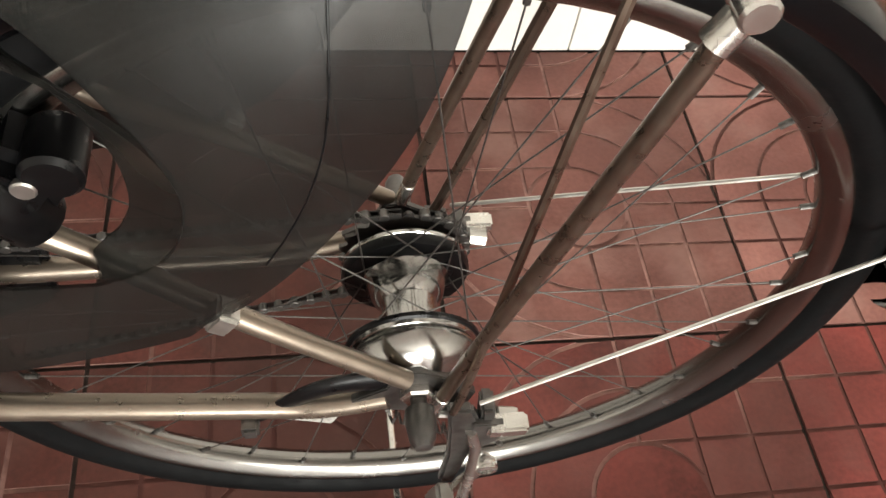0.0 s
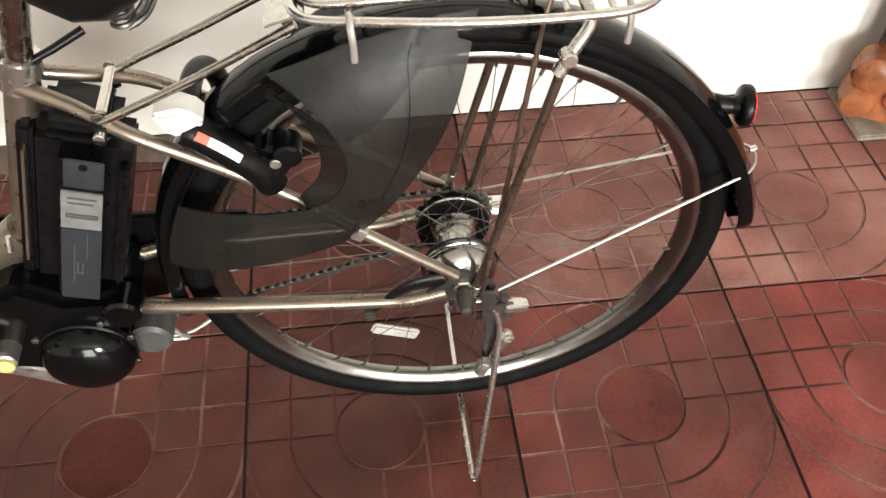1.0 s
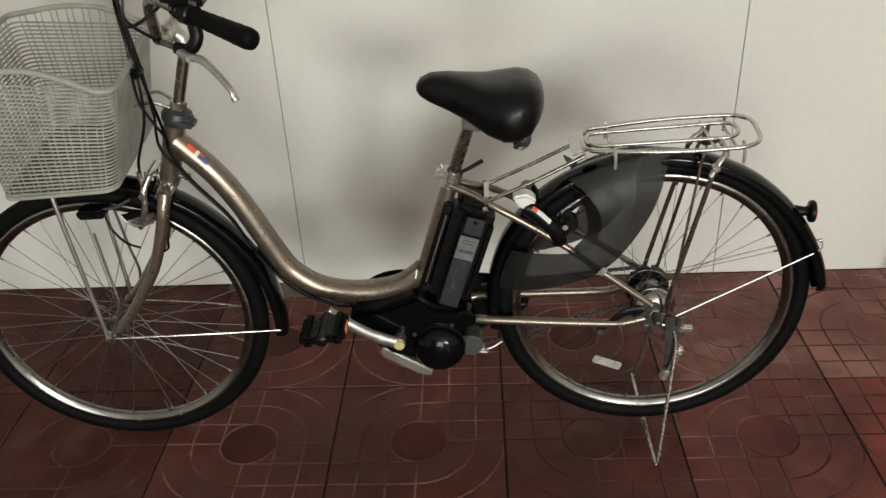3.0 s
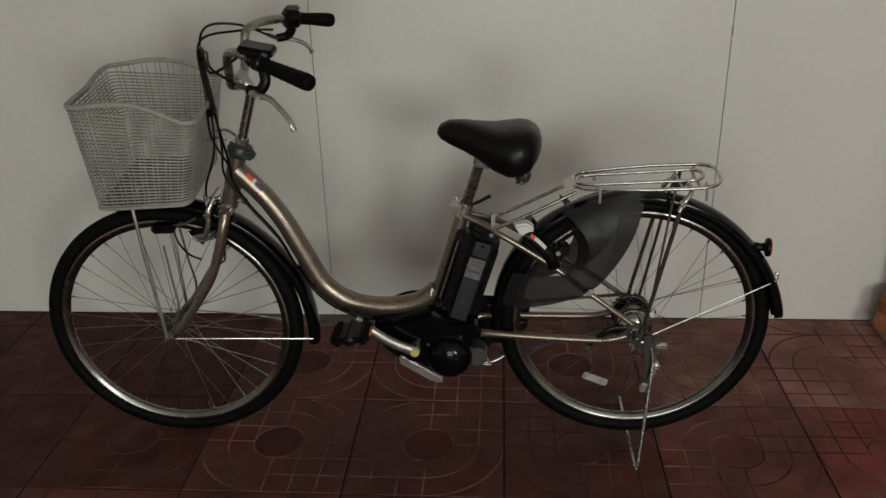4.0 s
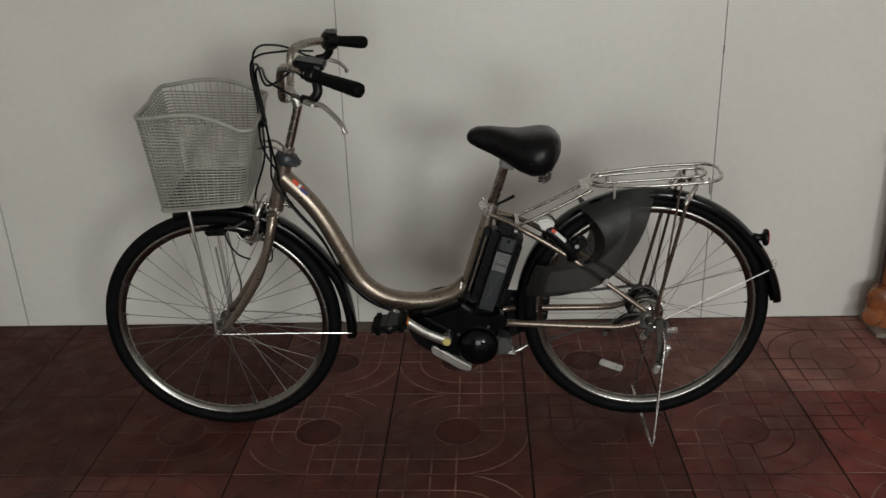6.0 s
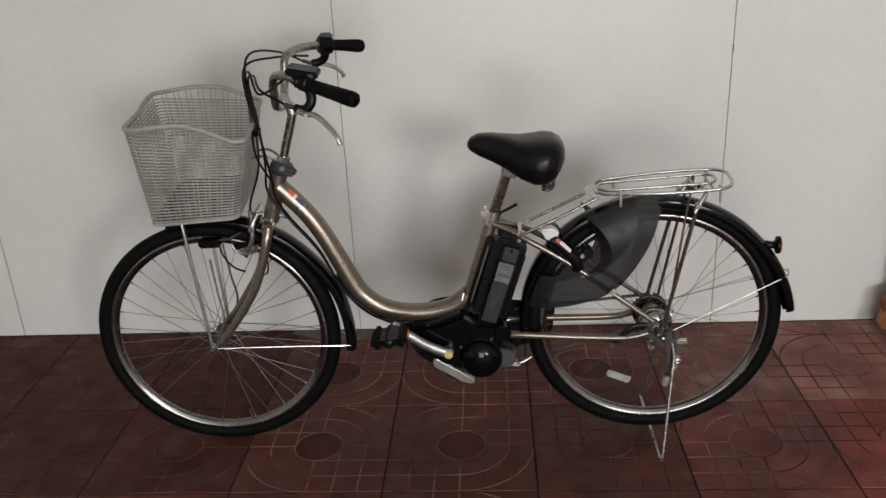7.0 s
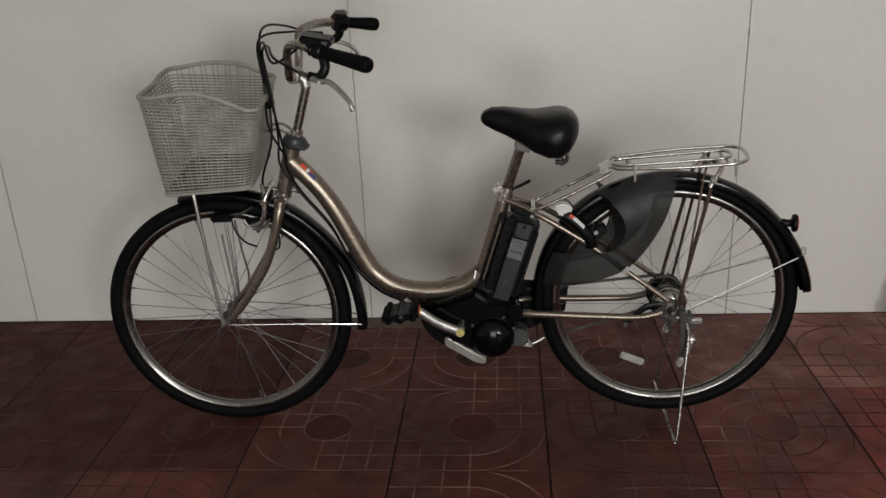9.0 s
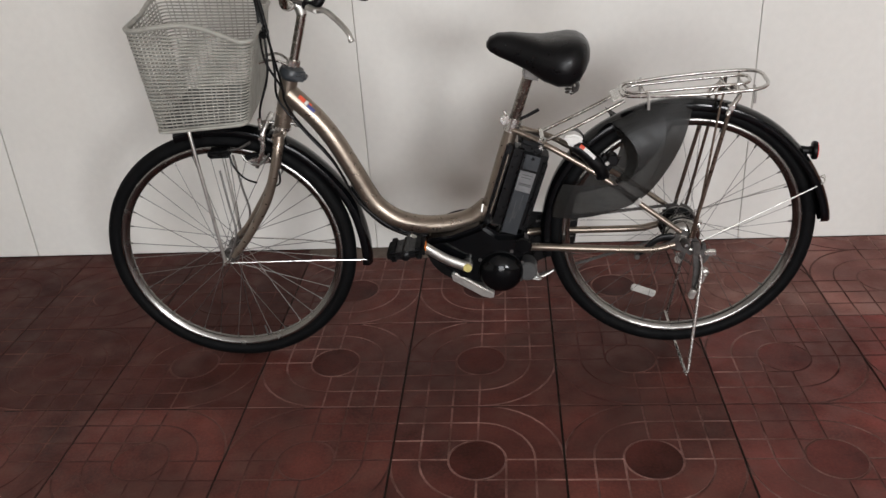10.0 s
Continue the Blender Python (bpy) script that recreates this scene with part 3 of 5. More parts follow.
# battery and motor
SLANT = Matrix.Translation((0.268, 0, 0.366)) @ Matrix.Rotation(radians(17.8), 4, "Y")
battery = part("battery", block(-0.039, 0.048, -0.048, 0.048, -0.004, 0.252, 0.024, SLANT, seg=6), BLACK, bike, "black upright battery with grey label strip")
part("side_rib", block(0.040, 0.0495, -0.040, 0.040, 0.03, 0.215, 0.004, SLANT), BLACK, battery)
part("carry_handle", block(-0.036, 0.036, -0.040, 0.040, 0.236, 0.258, 0.010, SLANT, seg=4), BLACK, battery, "black carrying handle")
part("handle_plate", block(-0.010, 0.027, -0.0505, -0.0475, 0.192, 0.230, 0.001, SLANT), SLATE, battery, "dark grey recessed handle plate")
part("key_cover", disc_between(SLANT @ Vector((0.008, -0.0525, 0.222)), SLANT @ Vector((0.008, -0.050, 0.222)), 0.004, 14), BLACK, battery)
part("pale_sticker", block(-0.0125, 0.0265, -0.0500, -0.0475, 0.132, 0.186, 0.0005, SLANT), PALE, battery, "pale grey sticker")
for k, (x0, x1, z) in enumerate(((-0.006, 0.021, 0.176), (-0.006, 0.018, 0.169), (-0.008, 0.023, 0.152), (-0.008, 0.023, 0.148))):
    part("print_bar", block(x0, x1, -0.0506, -0.0499, z, z + (0.0022 if k < 2 else 0.0028), 0, SLANT), GREY, battery)
part("label_strip", block(-0.0125, 0.0270, -0.0496, -0.0475, 0.014, 0.131, 0.0005, SLANT), SLATE, battery, "slate grey label strip")
for k, (x0, x1, z0, z1) in enumerate(((0.003, 0.010, 0.058, 0.062), (0.003, 0.005, 0.062, 0.078), (0.008, 0.0095, 0.064, 0.076), (0.000, 0.0012, 0.045, 0.105), (0.0125, 0.0135, 0.085, 0.125))):
    part("print_bar", block(x0, x1, -0.0503, -0.0495, z0, z1, 0, SLANT), GREY, battery)
battery.location = (0.007, -0.015, 0.003)
part("battery_rail", block(-0.053, -0.037, -0.030, 0.030, 0.0, 0.235, 0.004, SLANT), BLACK, bike)
# Pale strip that draws the thin highlight along the battery's left edge.
part("rail_edge", block(-0.0455, -0.0425, -0.044, -0.030, 0.05, 0.215, 0.001, SLANT), FRAME, bike)
body = [(0.066, 0.352), (0.085, 0.366), (0.14, 0.372), (0.195, 0.392), (0.222, 0.404), (0.262, 0.372), (0.318, 0.372), (0.334, 0.352), (0.332, 0.325), (0.318, 0.302),
        (0.305, 0.27), (0.29, 0.235), (0.262, 0.218), (0.225, 0.228), (0.19, 0.238), (0.152, 0.247), (0.128, 0.272), (0.10, 0.305), (0.074, 0.33)]
motor = part("motor_unit", plate(body, -0.062, 0.045, 0.012), GLOSS, bike, "glossy black motor housing")
part("motor_cover", turned([(0.010, -0.098), (0.030, -0.094), (0.046, -0.085), (0.054, -0.074), (0.055, -0.055), (0.05, -0.05)], 48, Matrix.Translation((0.262, 0, 0.271))), GLOSS, motor, "glossy black round motor cover")
part("cover_ring", turned([(0.0555, -0.066), (0.0575, -0.064), (0.0575, -0.058), (0.0555, -0.056)], 48, Matrix.Translation((0.262, 0, 0.271)), loop=True), BLACK, motor)
for a in (60, 150, 240, 330, 20):
    x, z = 0.262 + 0.060 * math.cos(radians(a)), 0.276 + 0.060 * math.sin(radians(a))
    part("housing_screw", disc_between((x, -0.066, z), (x, -0.060, z), 0.0045, 12), STEEL, motor)
part("upper_hinge", disc_between((0.322, -0.070, 0.345), (0.322, -0.030, 0.345), 0.022, 28), GLOSS, motor)
part("guard_bar", plate([(0.132, 0.262), (0.142, 0.268), (0.240, 0.204), (0.244, 0.192), (0.236, 0.185), (0.210, 0.193), (0.136, 0.242)], -0.058, -0.022, 0.004), ALLOY, motor, "dull alloy lower guard bar")
part("tension_housing", disc_between((0.330, -0.045, 0.256), (0.330, 0.01, 0.256), 0.027, 28), GREY, bike, "grey chain tensioner housing")
part("tension_arm", bar(curve([(0.345, -0.02, 0.275), (0.358, -0.02, 0.235), (0.365, -0.015, 0.218), (0.33, -0.02, 0.226)]), 0.003, 8), ZINC, bike)
part("tension_spring", bar(curve([(0.33, -0.015, 0.224), (0.37, -0.01, 0.224), (0.40, 0.0, 0.236)]), 0.0026, 8), ZINC, bike)

# cranks, pedals, chain guard and chain
CZ = 0.298
for side in (-1, 1):
    y, f = 0.098 * side, -side
    end = Vector((0.176 - 0.139 * f, y, CZ + 0.098 * f))
    arm = bar(curve([(0.177, y * 0.82, CZ), (0.165, y * 0.85, CZ + 0.001 + 0.004 * f), (0.176 - 0.055 * f, y * 0.93, CZ + 0.030 * f), (0.176 - 0.10 * f, y, CZ + 0.066 * f), end] if f > 0 else
                    [(0.177, y * 0.82, CZ), (0.233, y * 0.93, CZ - 0.035), (0.278, y, CZ - 0.071), end]), (0.0145, 0.0115), 14, flat=0.75)
    crank = part("crank", arm, ALLOY, bike, "polished alloy crank arm")
    part("crank_cap", disc_between((0.178, y * 0.85, CZ), (0.178, y * 0.96, CZ), 0.0115), YELLOW if side < 0 else ALLOY, crank, "yellowed crank bolt cap")
    part("crank_boss", disc_between((0.177, 0.055 * side, CZ), (0.177, y * 0.90, CZ), 0.0140), ALLOY, crank)
    part("pedal_axle", bar([end, end + Vector((0, 0.095 * side, 0))], 0.005, 10), STEEL, crank)
    at = Matrix.Translation(end + Vector((0, 0, -0.005))) @ (Matrix.Rotation(math.pi, 4, "Z") if side < 0 else Matrix()) @ Matrix.Rotation(radians(-6 * side), 4, "Y")
    pedal = part("pedal", turned([(0.008, 0.012), (0.013, 0.014), (0.012, 0.05), (0.013, 0.098), (0.008, 0.102)], 18, at), BLACK, bike, "black rubber pedal with orange reflectors")
    for y0, y1 in ((0.014, 0.022), (0.092, 0.101)):
        part("pedal_end", block(-0.034, 0.034, y0 + 0.001, y1 - 0.001, -0.005, 0.005, 0.002, at), BLACK, pedal)
    part("pedal_body", block(-0.036, 0.036, 0.018, 0.096, -0.0095, 0.0095, 0.004, at, seg=2), BLACK, pedal)
    for d in (-1, 1):
        part("pedal_tread", block(0.016 if d > 0 else -0.046, 0.046 if d > 0 else -0.016, 0.012, 0.100, -0.0155, 0.0155, 0.009, at, seg=4), RUBBER, pedal, "ribbed rubber tread")
        if d == side:
            part("pedal_reflector", block(-0.0475 if d < 0 else 0.044, -0.044 if d < 0 else 0.0475, 0.038, 0.072, -0.006, 0.006, 0.001, at), ORANGE, pedal, "orange reflector")
case = [(0.178 + 0.120 * math.cos(a), 0.286 + 0.110 * math.sin(a)) for a in np.linspace(radians(80), radians(318), 34)]
case += [(0.34, 0.225), (0.46, 0.285), (0.47, 0.372), (0.33, 0.384), (0.20, 0.397)]
part("chain_guard", plate(case, 0.052, 0.066, 0.005), BLACK, bike, "black plastic chain guard")
links = bmesh.new()
disc_between((0, -0.0035, 0), (0, 0.0035, 0), 0.0042, 10, links)
block(0.0, 0.0127, -0.0028, -0.0016, -0.0032, 0.0032, 0.0006, bm=links)
block(0.0, 0.0127, 0.0016, 0.0028, -0.0032, 0.0032, 0.0006, bm=links)
first = finish("chain_link", links, STEEL, 40)
for a, b in (((0.34, 0.042, 0.194), (0.700, 0.042, 0.305)), ((0.36, 0.045, 0.362), (0.716, 0.042, 0.3975))):
    a, b = Vector(a), Vector(b)
    n = int((b - a).length / 0.0127)
    for k in range(n):
        ob = new("chain_link", first.data)
        ob.parent = bike
        ob.matrix_local = Matrix.Translation(a + (b - a) * k / n) @ Matrix.Rotation(-math.atan2(b.z - a.z, b.x - a.x), 4, "Y")
for k in range(14):
    t = radians(82 - 164 * k / 13 - 8)
    ob = new("chain_link", first.data)
    ob.parent = bike
    ob.matrix_local = Matrix.Translation((RW.x + 0.046 * math.cos(t), 0.042, RW.z + 0.046 * math.sin(t))) @ Matrix.Rotation(-t + math.pi / 2, 4, "Y")
bpy.data.objects.remove(first)

# skirt guards beside the rear wheel
outline = [(0.731, 0.704), (0.722, 0.668), (0.708, 0.620), (0.692, 0.579), (0.669, 0.537), (0.648, 0.506), (0.627, 0.481), (0.605, 0.464), (0.580, 0.451), (0.555, 0.442), (0.520, 0.432), (0.484, 0.425), (0.43, 0.420), (0.395, 0.420)]
brow = [(v.x, v.z) for v in curve([(x, 0, z) for x, z in ((0.535, 0.656), (0.560, 0.640), (0.582, 0.615), (0.595, 0.592), (0.600, 0.568), (0.594, 0.540), (0.579, 0.520), (0.553, 0.508))], 4)]
edge_up = [(RW.x + r * math.cos(radians(d)), RW.z + r * math.sin(radians(d))) for d, r in ((164, 0.334), (158, 0.335), (152.5, 0.335))]
edge_top = [(RW.x + r * math.cos(radians(d)), RW.z + r * math.sin(radians(d))) for d, r in ((117, 0.353), (109, 0.352), (101, 0.352), (94, 0.355))]
outline = [(v.x, v.z) for v in curve([(x, 0, z) for x, z in outline], 3)] + edge_up + [(0.47, 0.5065), (0.51, 0.5065)] + brow[::-1] + edge_top
for side in (-1, 1):
    bm = plate(outline, -0.0011, 0.0011)
    for most in (0.06, 0.03, 0.016, 0.009):
        bmesh.ops.subdivide_edges(bm, edges=[e for e in bm.edges if e.calc_length() > most], cuts=1)
        bmesh.ops.triangulate(bm, faces=bm.faces)
    for v in bm.verts:
        x, z = v.co.x, v.co.z
        far = math.hypot(x - RW.x, z - RW.z)
        if side > 0 and far > 0.330:
            v.co.x, v.co.z = RW.x + (x - RW.x) * 0.330 / far, RW.z + (z - RW.z) * 0.330 / far
        crease = x - 0.664 + 2.2 * max(0, 0.64 - z) ** 2 - 0.006 * max(0, (z - 0.67) / 0.02) ** 2
        fold = 0.26 * max(0.0, crease) + 0.002 * min(1.0, max(0.0, crease / 0.003))
        v.co.y = side * (0.078 - 0.036 * max(0.0, (far - 0.24) / 0.12) ** 2.2 - fold + v.co.y)
    guard = part("skirt_guard", bm, SMOKE, bike, "smoked translucent plastic skirt guard", 50)
    edge = []
    for z in np.linspace(0.52, 0.688, 30):
        x = 0.664 - 2.2 * max(0, 0.64 - z) ** 2 + 0.006 * max(0, (z - 0.67) / 0.02) ** 2
        far = math.hypot(x - RW.x, z - RW.z)
        edge.append((x, side * (0.0787 - 0.036 * max(0.0, (far - 0.24) / 0.12) ** 2.2), z))
    # Hair-thin black bar that draws in the shade line of the moulded crease.
    part("crease_edge", bar(edge, 0.0005, 6), BLACK, guard, "thin dark line drawn as the moulded crease's shade")
    lip = bmesh.new()
    inner = [(v.x, v.z) for v in curve([(0.535, 0, 0.656), (0.552, 0, 0.628), (0.566, 0, 0.600), (0.573, 0, 0.575), (0.573, 0, 0.550), (0.566, 0, 0.531), (0.556, 0, 0.519), (0.548, 0, 0.509)], 4)]
    rows = []
    for (xa, za), (xb, zb) in zip(brow, inner):
        rows.append([lip.verts.new((xa, side * 0.0775, za)), lip.verts.new(((xa + xb) / 2, side * 0.066, (za + zb) / 2)), lip.verts.new((xb, side * 0.060, zb)),
                     lip.verts.new((xb, side * 0.058, zb)), lip.verts.new(((xa + xb) / 2, side * 0.064, (za + zb) / 2)), lip.verts.new((xa + 0.001, side * 0.0745, za))])
    for a, b in zip(rows, rows[1:]):
        for k in range(6):
            lip.faces.new((a[k], a[(k + 1) % 6], b[(k + 1) % 6], b[k]))
    part("guard_lip", lip, SMOKE, guard)

# ring lock across the rear wheel
ring = [Vector((0.470, 0.004, 0.588)) + Matrix.Rotation(radians(-36), 3, "Y") @ Vector((0, -0.050 * math.sin(t), 0.023 * math.cos(t) + 0.006)) for t in np.linspace(-2.3, 2.3, 40)]
lock = part("ring_lock", bar(ring, 0.0115, 18, flat=0.95), BLACK, bike, "black ring lock with white key cover")
part("lock_case", bar(curve([(0.451, -0.047, 0.6010), (0.460, -0.049, 0.5975), (0.475, -0.050, 0.5850), (0.493, -0.050, 0.5665), (0.512, -0.048, 0.543), (0.520, -0.042, 0.518)]), 0.0175, 18), BLACK, lock)
part("key_cover", plate([(0.4230, 0.6300), (0.4330, 0.6140), (0.4400, 0.5990), (0.4740, 0.6150), (0.4650, 0.6275), (0.4521, 0.6345)], -0.062, -0.028, 0.005), WHITE, lock, "white key cover")
for name, mat, label, t0, t1 in (("red_sticker", RED_PRINT, "red sticker", 0.0, 0.28), ("white_sticker", WHITE, "white sticker", 0.28, 1.0)):
    bm, rows = bmesh.new(), []
    for k in range(7):
        t = t0 + (t1 - t0) * k / 6
        p = Vector((0.457 + 0.036 * t, 0, 0.6005 - 0.028 * t - 0.006 * t * t))
        n = Vector((0.62, 0, 0.78))
        rows.append([bm.verts.new(Vector((p.x, -0.050, p.z)) + 0.0194 * (math.cos(g) * Vector((0, -1, 0)) + math.sin(g) * n)) for g in np.linspace(0.30, 0.78, 6)])
    for a, b in zip(rows, rows[1:]):
        for k in range(5):
            bm.faces.new((a[k], a[k + 1], b[k + 1], b[k]))
    part(name, bm, mat, lock, label)
part("lock_bolt_housing", block(-0.022, 0.022, -0.056, -0.016, -0.026, 0.020, 0.009, Matrix.Translation((0.522, 0, 0.550)) @ Matrix.Rotation(radians(36), 4, "Y")), BLACK, lock)
part("lock_knob", disc_between((0.542, -0.058, 0.562), (0.542, -0.026, 0.562), 0.0145, 24), BLACK, lock)
part("wear_cap", disc_between((0.529, -0.059, 0.556), (0.529, -0.054, 0.556), 0.006, 14), ALLOY, lock)

# rear rack
def loop_of(corners, radii, n=7):
    """A closed line through corners, each one rounded."""
    c, out = [Vector(v) for v in corners], []
    for i, r in enumerate(radii):
        p, q, s = c[i - 1], c[i], c[(i + 1) % len(c)]
        a, b = q + (p - q).normalized() * r, q + (s - q).normalized() * r
        out += [a * (1 - k / n) ** 2 + q * 2 * (k / n) * (1 - k / n) + b * (k / n) ** 2 for k in range(n + 1)]
    return out


rack = part("rear_rack", bar(loop_of([(0.564, -0.056, 0.720), (0.73, -0.090, 0.727), (0.886, -0.100, 0.739), (0.894, 0.040, 0.745), (0.73, 0.053, 0.737), (0.564, 0.048, 0.720)], [0.032, 0.075, 0.055, 0.050, 0.07, 0.030]), 0.0044, 10, closed=True), CHROME, bike, "chrome wire luggage rack")
part("inner_loop", bar(loop_of([(0.570, -0.040, 0.722), (0.852, -0.058, 0.740), (0.858, 0.012, 0.742), (0.570, 0.024, 0.722)], [0.034, 0.034, 0.034, 0.031]), 0.0040, 10, closed=True), CHROME, rack)
for x in (0.615, 0.80, 0.838):
    z, f = 0.716 + 0.062 * (x - 0.566), (x - 0.564) / 0.325
    part("cross_wire", bar([(x, -0.058 - 0.036 * f, z), (x, 0.050 - 0.010 * f, z)], 0.0030, 8), CHROME, rack)
part("front_plate", block(0.540, 0.578, -0.046, 0.040, -0.0015, 0.0015, 0.001, Matrix.Translation((0, 0, 0.712)) @ Matrix.Translation((0.557, 0, 0)) @ Matrix.Rotation(radians(-16), 4, "Y") @ Matrix.Translation((-0.557, 0, 0))), CHROME, rack, "bent steel front plate")
for side in (-1, 1):
    part("rack_strut", bar(curve([(0.374, 0.038 * side - 0.002, 0.611), (0.395, 0.040 * side - 0.002, 0.621), (0.47, 0.040 * side - 0.003, 0.656), (0.568, 0.038 * side - 0.004, 0.706)]), 0.0042, 10), BAR, rack)
    for x, y, z in ((0.616, -0.074 if side < 0 else 0.048, 0.733), (0.850, -0.084 if side < 0 else 0.041, 0.742)):
        part("rack_hook", bar(curve([(x, y, z), (x, y + 0.010 * side, z - 0.006), (x + 0.001, y + 0.013 * side, z - 0.020), (x + 0.001, y + 0.013 * side, z - 0.037)]), 0.0032, 8), ZINC, rack)
RACK_LEGS = {
    -1: ([(0.7935, -0.103, 0.684), (0.7890, -0.102, 0.655), (0.7465, -0.082, 0.42), (0.735, -0.080, 0.360)], [(0.812, -0.072, 0.740), (0.818, -0.090, 0.724), (0.803, -0.102, 0.704), (0.792, -0.104, 0.682)],
         [(0.797, -0.036, 0.715), (0.790, -0.044, 0.694), (0.785, -0.047, 0.66), (0.7464, -0.0905, 0.42), (0.739, -0.094, 0.366)]),
    1: ([(0.7745, 0.012, 0.70), (0.768, 0.020, 0.66), (0.727, 0.060, 0.43), (0.7225, 0.0636, 0.404)], [(0.806, 0.020, 0.738), (0.797, 0.014, 0.722), (0.782, 0.010, 0.712), (0.7745, 0.012, 0.700)],
        [(0.797, 0.000, 0.715), (0.789, 0.002, 0.694), (0.7843, 0.0076, 0.66), (0.752, 0.0564, 0.42), (0.744, 0.068, 0.366)]),
}
for side, (leg, top, thin) in RACK_LEGS.items():
    part("rack_leg", bar(curve(leg), 0.0049, 10), BRONZE, rack, "dull bronze rack leg")
    part("leg_top", bar(curve(top), (0.0050, 0.0068), 10), CHROME, rack)
    part("leg_end", disc_between(leg[-1], Vector(leg[-1]) + Vector((-0.004, 0.003, -0.024)), 0.0052, 12), CHROME, rack)
    part("thin_stay", bar(curve(thin), 0.0029 if side < 0 else 0.0040, 8), BRONZE, rack)
part("leg_bolt", disc_between((0.7985, -0.098, 0.700), (0.7985, -0.113, 0.700), 0.0075, 12), CHROME, rack)
part("rack_bridge", bar(curve([(0.815, -0.04, 0.728), (0.808, -0.02, 0.715), (0.80, 0, 0.706), (0.808, 0.02, 0.715), (0.815, 0.04, 0.728)]), 0.006, 8), STEEL, rack)
clip = part("stay_bracket", block(-0.005, 0.005, -0.036, 0.036, -0.003, 0.003, 0.002, Matrix.Translation((0.374, 0, 0.617))), CHROME, bike)
for side in (-1, 1):
    part("bracket_arm", block(-0.0055, 0.0055, -0.003, 0.003, -0.026, 0.006, 0.002, Matrix.Translation((0.371, 0.040 * side, 0.614))), BAR, clip)
    part("bracket_bolt", disc_between((0.370, 0.036 * side, 0.600), (0.370, 0.054 * side, 0.600), 0.006, 10), CHROME, clip)

# two-legged stand, chain adjusters
stand = part("stand", bar(curve([(0.758, -0.088, 0.318), (0.764, -0.094, 0.280), (0.757, -0.11, 0.205), (0.747, -0.13, 0.11), (0.737, -0.150, 0.020), (0.733, -0.150, 0.008), (0.730, -0.13, 0.007), (0.728, 0.13, 0.007), (0.733, 0.148, 0.012), (0.747, 0.13, 0.11), (0.757, 0.11, 0.205), (0.764, 0.094, 0.280), (0.758, 0.088, 0.318)]), 0.0045, 10), CHROME, bike, "silver two-legged parking stand")
for side in (-1, 1):
    part("stand_plate", plate([(0.738, 0.350), (0.756, 0.348), (0.765, 0.322), (0.763, 0.270), (0.757, 0.214), (0.745, 0.214), (0.746, 0.270), (0.742, 0.320)], 0.083 * side - 0.004, 0.083 * side + 0.004, 0.002), STEEL, stand, "dark steel stand arm")
    part("stand_sector", plate([(0.757, 0.331), (0.780, 0.329), (0.783, 0.318), (0.778, 0.302), (0.770, 0.292), (0.762, 0.298)], 0.087 * side - 0.003, 0.087 * side + 0.003, 0.001), STEEL, stand, "dark steel stop plate")
    part("stop_pin", block(0.768, 0.797, 0.087 * side - 0.007, 0.087 * side + 0.007, 0.3165, 0.3285, 0.002), CHROME, stand, "bright stop pin")
    part("lock_lever", plate([(0.770, 0.288), (0.779, 0.280), (0.778, 0.260), (0.767, 0.234), (0.757, 0.214), (0.750, 0.217), (0.755, 0.238), (0.765, 0.262)], 0.094 * side - 0.003, 0.094 * side + 0.003, 0.002), CHROME, stand)
    part("lever_tab", block(-0.0075, 0.0075, -0.008, 0.008, -0.0135, 0.0135, 0.003, Matrix.Translation((0.7445, 0.098 * side, 0.2115)) @ Matrix.Rotation(radians(18), 4, "Y")), ALLOY, stand)
    part("lever_pivot", turned([(0.005, -0.005), (0.0085, -0.004), (0.0095, 0.0), (0.0085, 0.004), (0.005, 0.005)], 24, Matrix.Translation((0.7735, 0.096 * side, 0.269)), loop=True), CHROME, stand)
    part("chain_adjuster", bar([(0.735, 0.077 * side, 0.327), (0.782, 0.077 * side, 0.3165)], 0.0035, 8), ALLOY, bike)
    part("adjuster_plate", plate([(0.762, 0.345), (0.772, 0.344), (0.776, 0.304), (0.766, 0.302)], 0.077 * side - 0.009, 0.077 * side + 0.009, 0.002), STEEL, bike)
    part("adjuster_nut", disc_between((0.776, 0.077 * side, 0.3175), (0.792, 0.077 * side, 0.3138), 0.0068, 6), ALLOY, bike)
part("brake_arm", bar(curve([(0.715, -0.062, 0.350), (0.685, -0.064, 0.356), (0.655, -0.065, 0.350), (0.630, -0.064, 0.326), (0.606, -0.064, 0.306)]), (0.013, 0.006), 12, flat=0.45), BLACK, bike, "black drum brake arm")
part("brake_clip", block(-0.006, 0.006, -0.010, 0.008, -0.007, 0.007, 0.002, Matrix.Translation((0.607, -0.066, 0.307))), STEEL, bike)
part("stand_spring", bar([(0.70 + 0.0016 * k, -0.07 + 0.005 * math.sin(k * 1.4), 0.315 - 0.0012 * k + 0.005 * math.cos(k * 1.4)) for k in range(36)], 0.0011, 6), STEEL, bike)

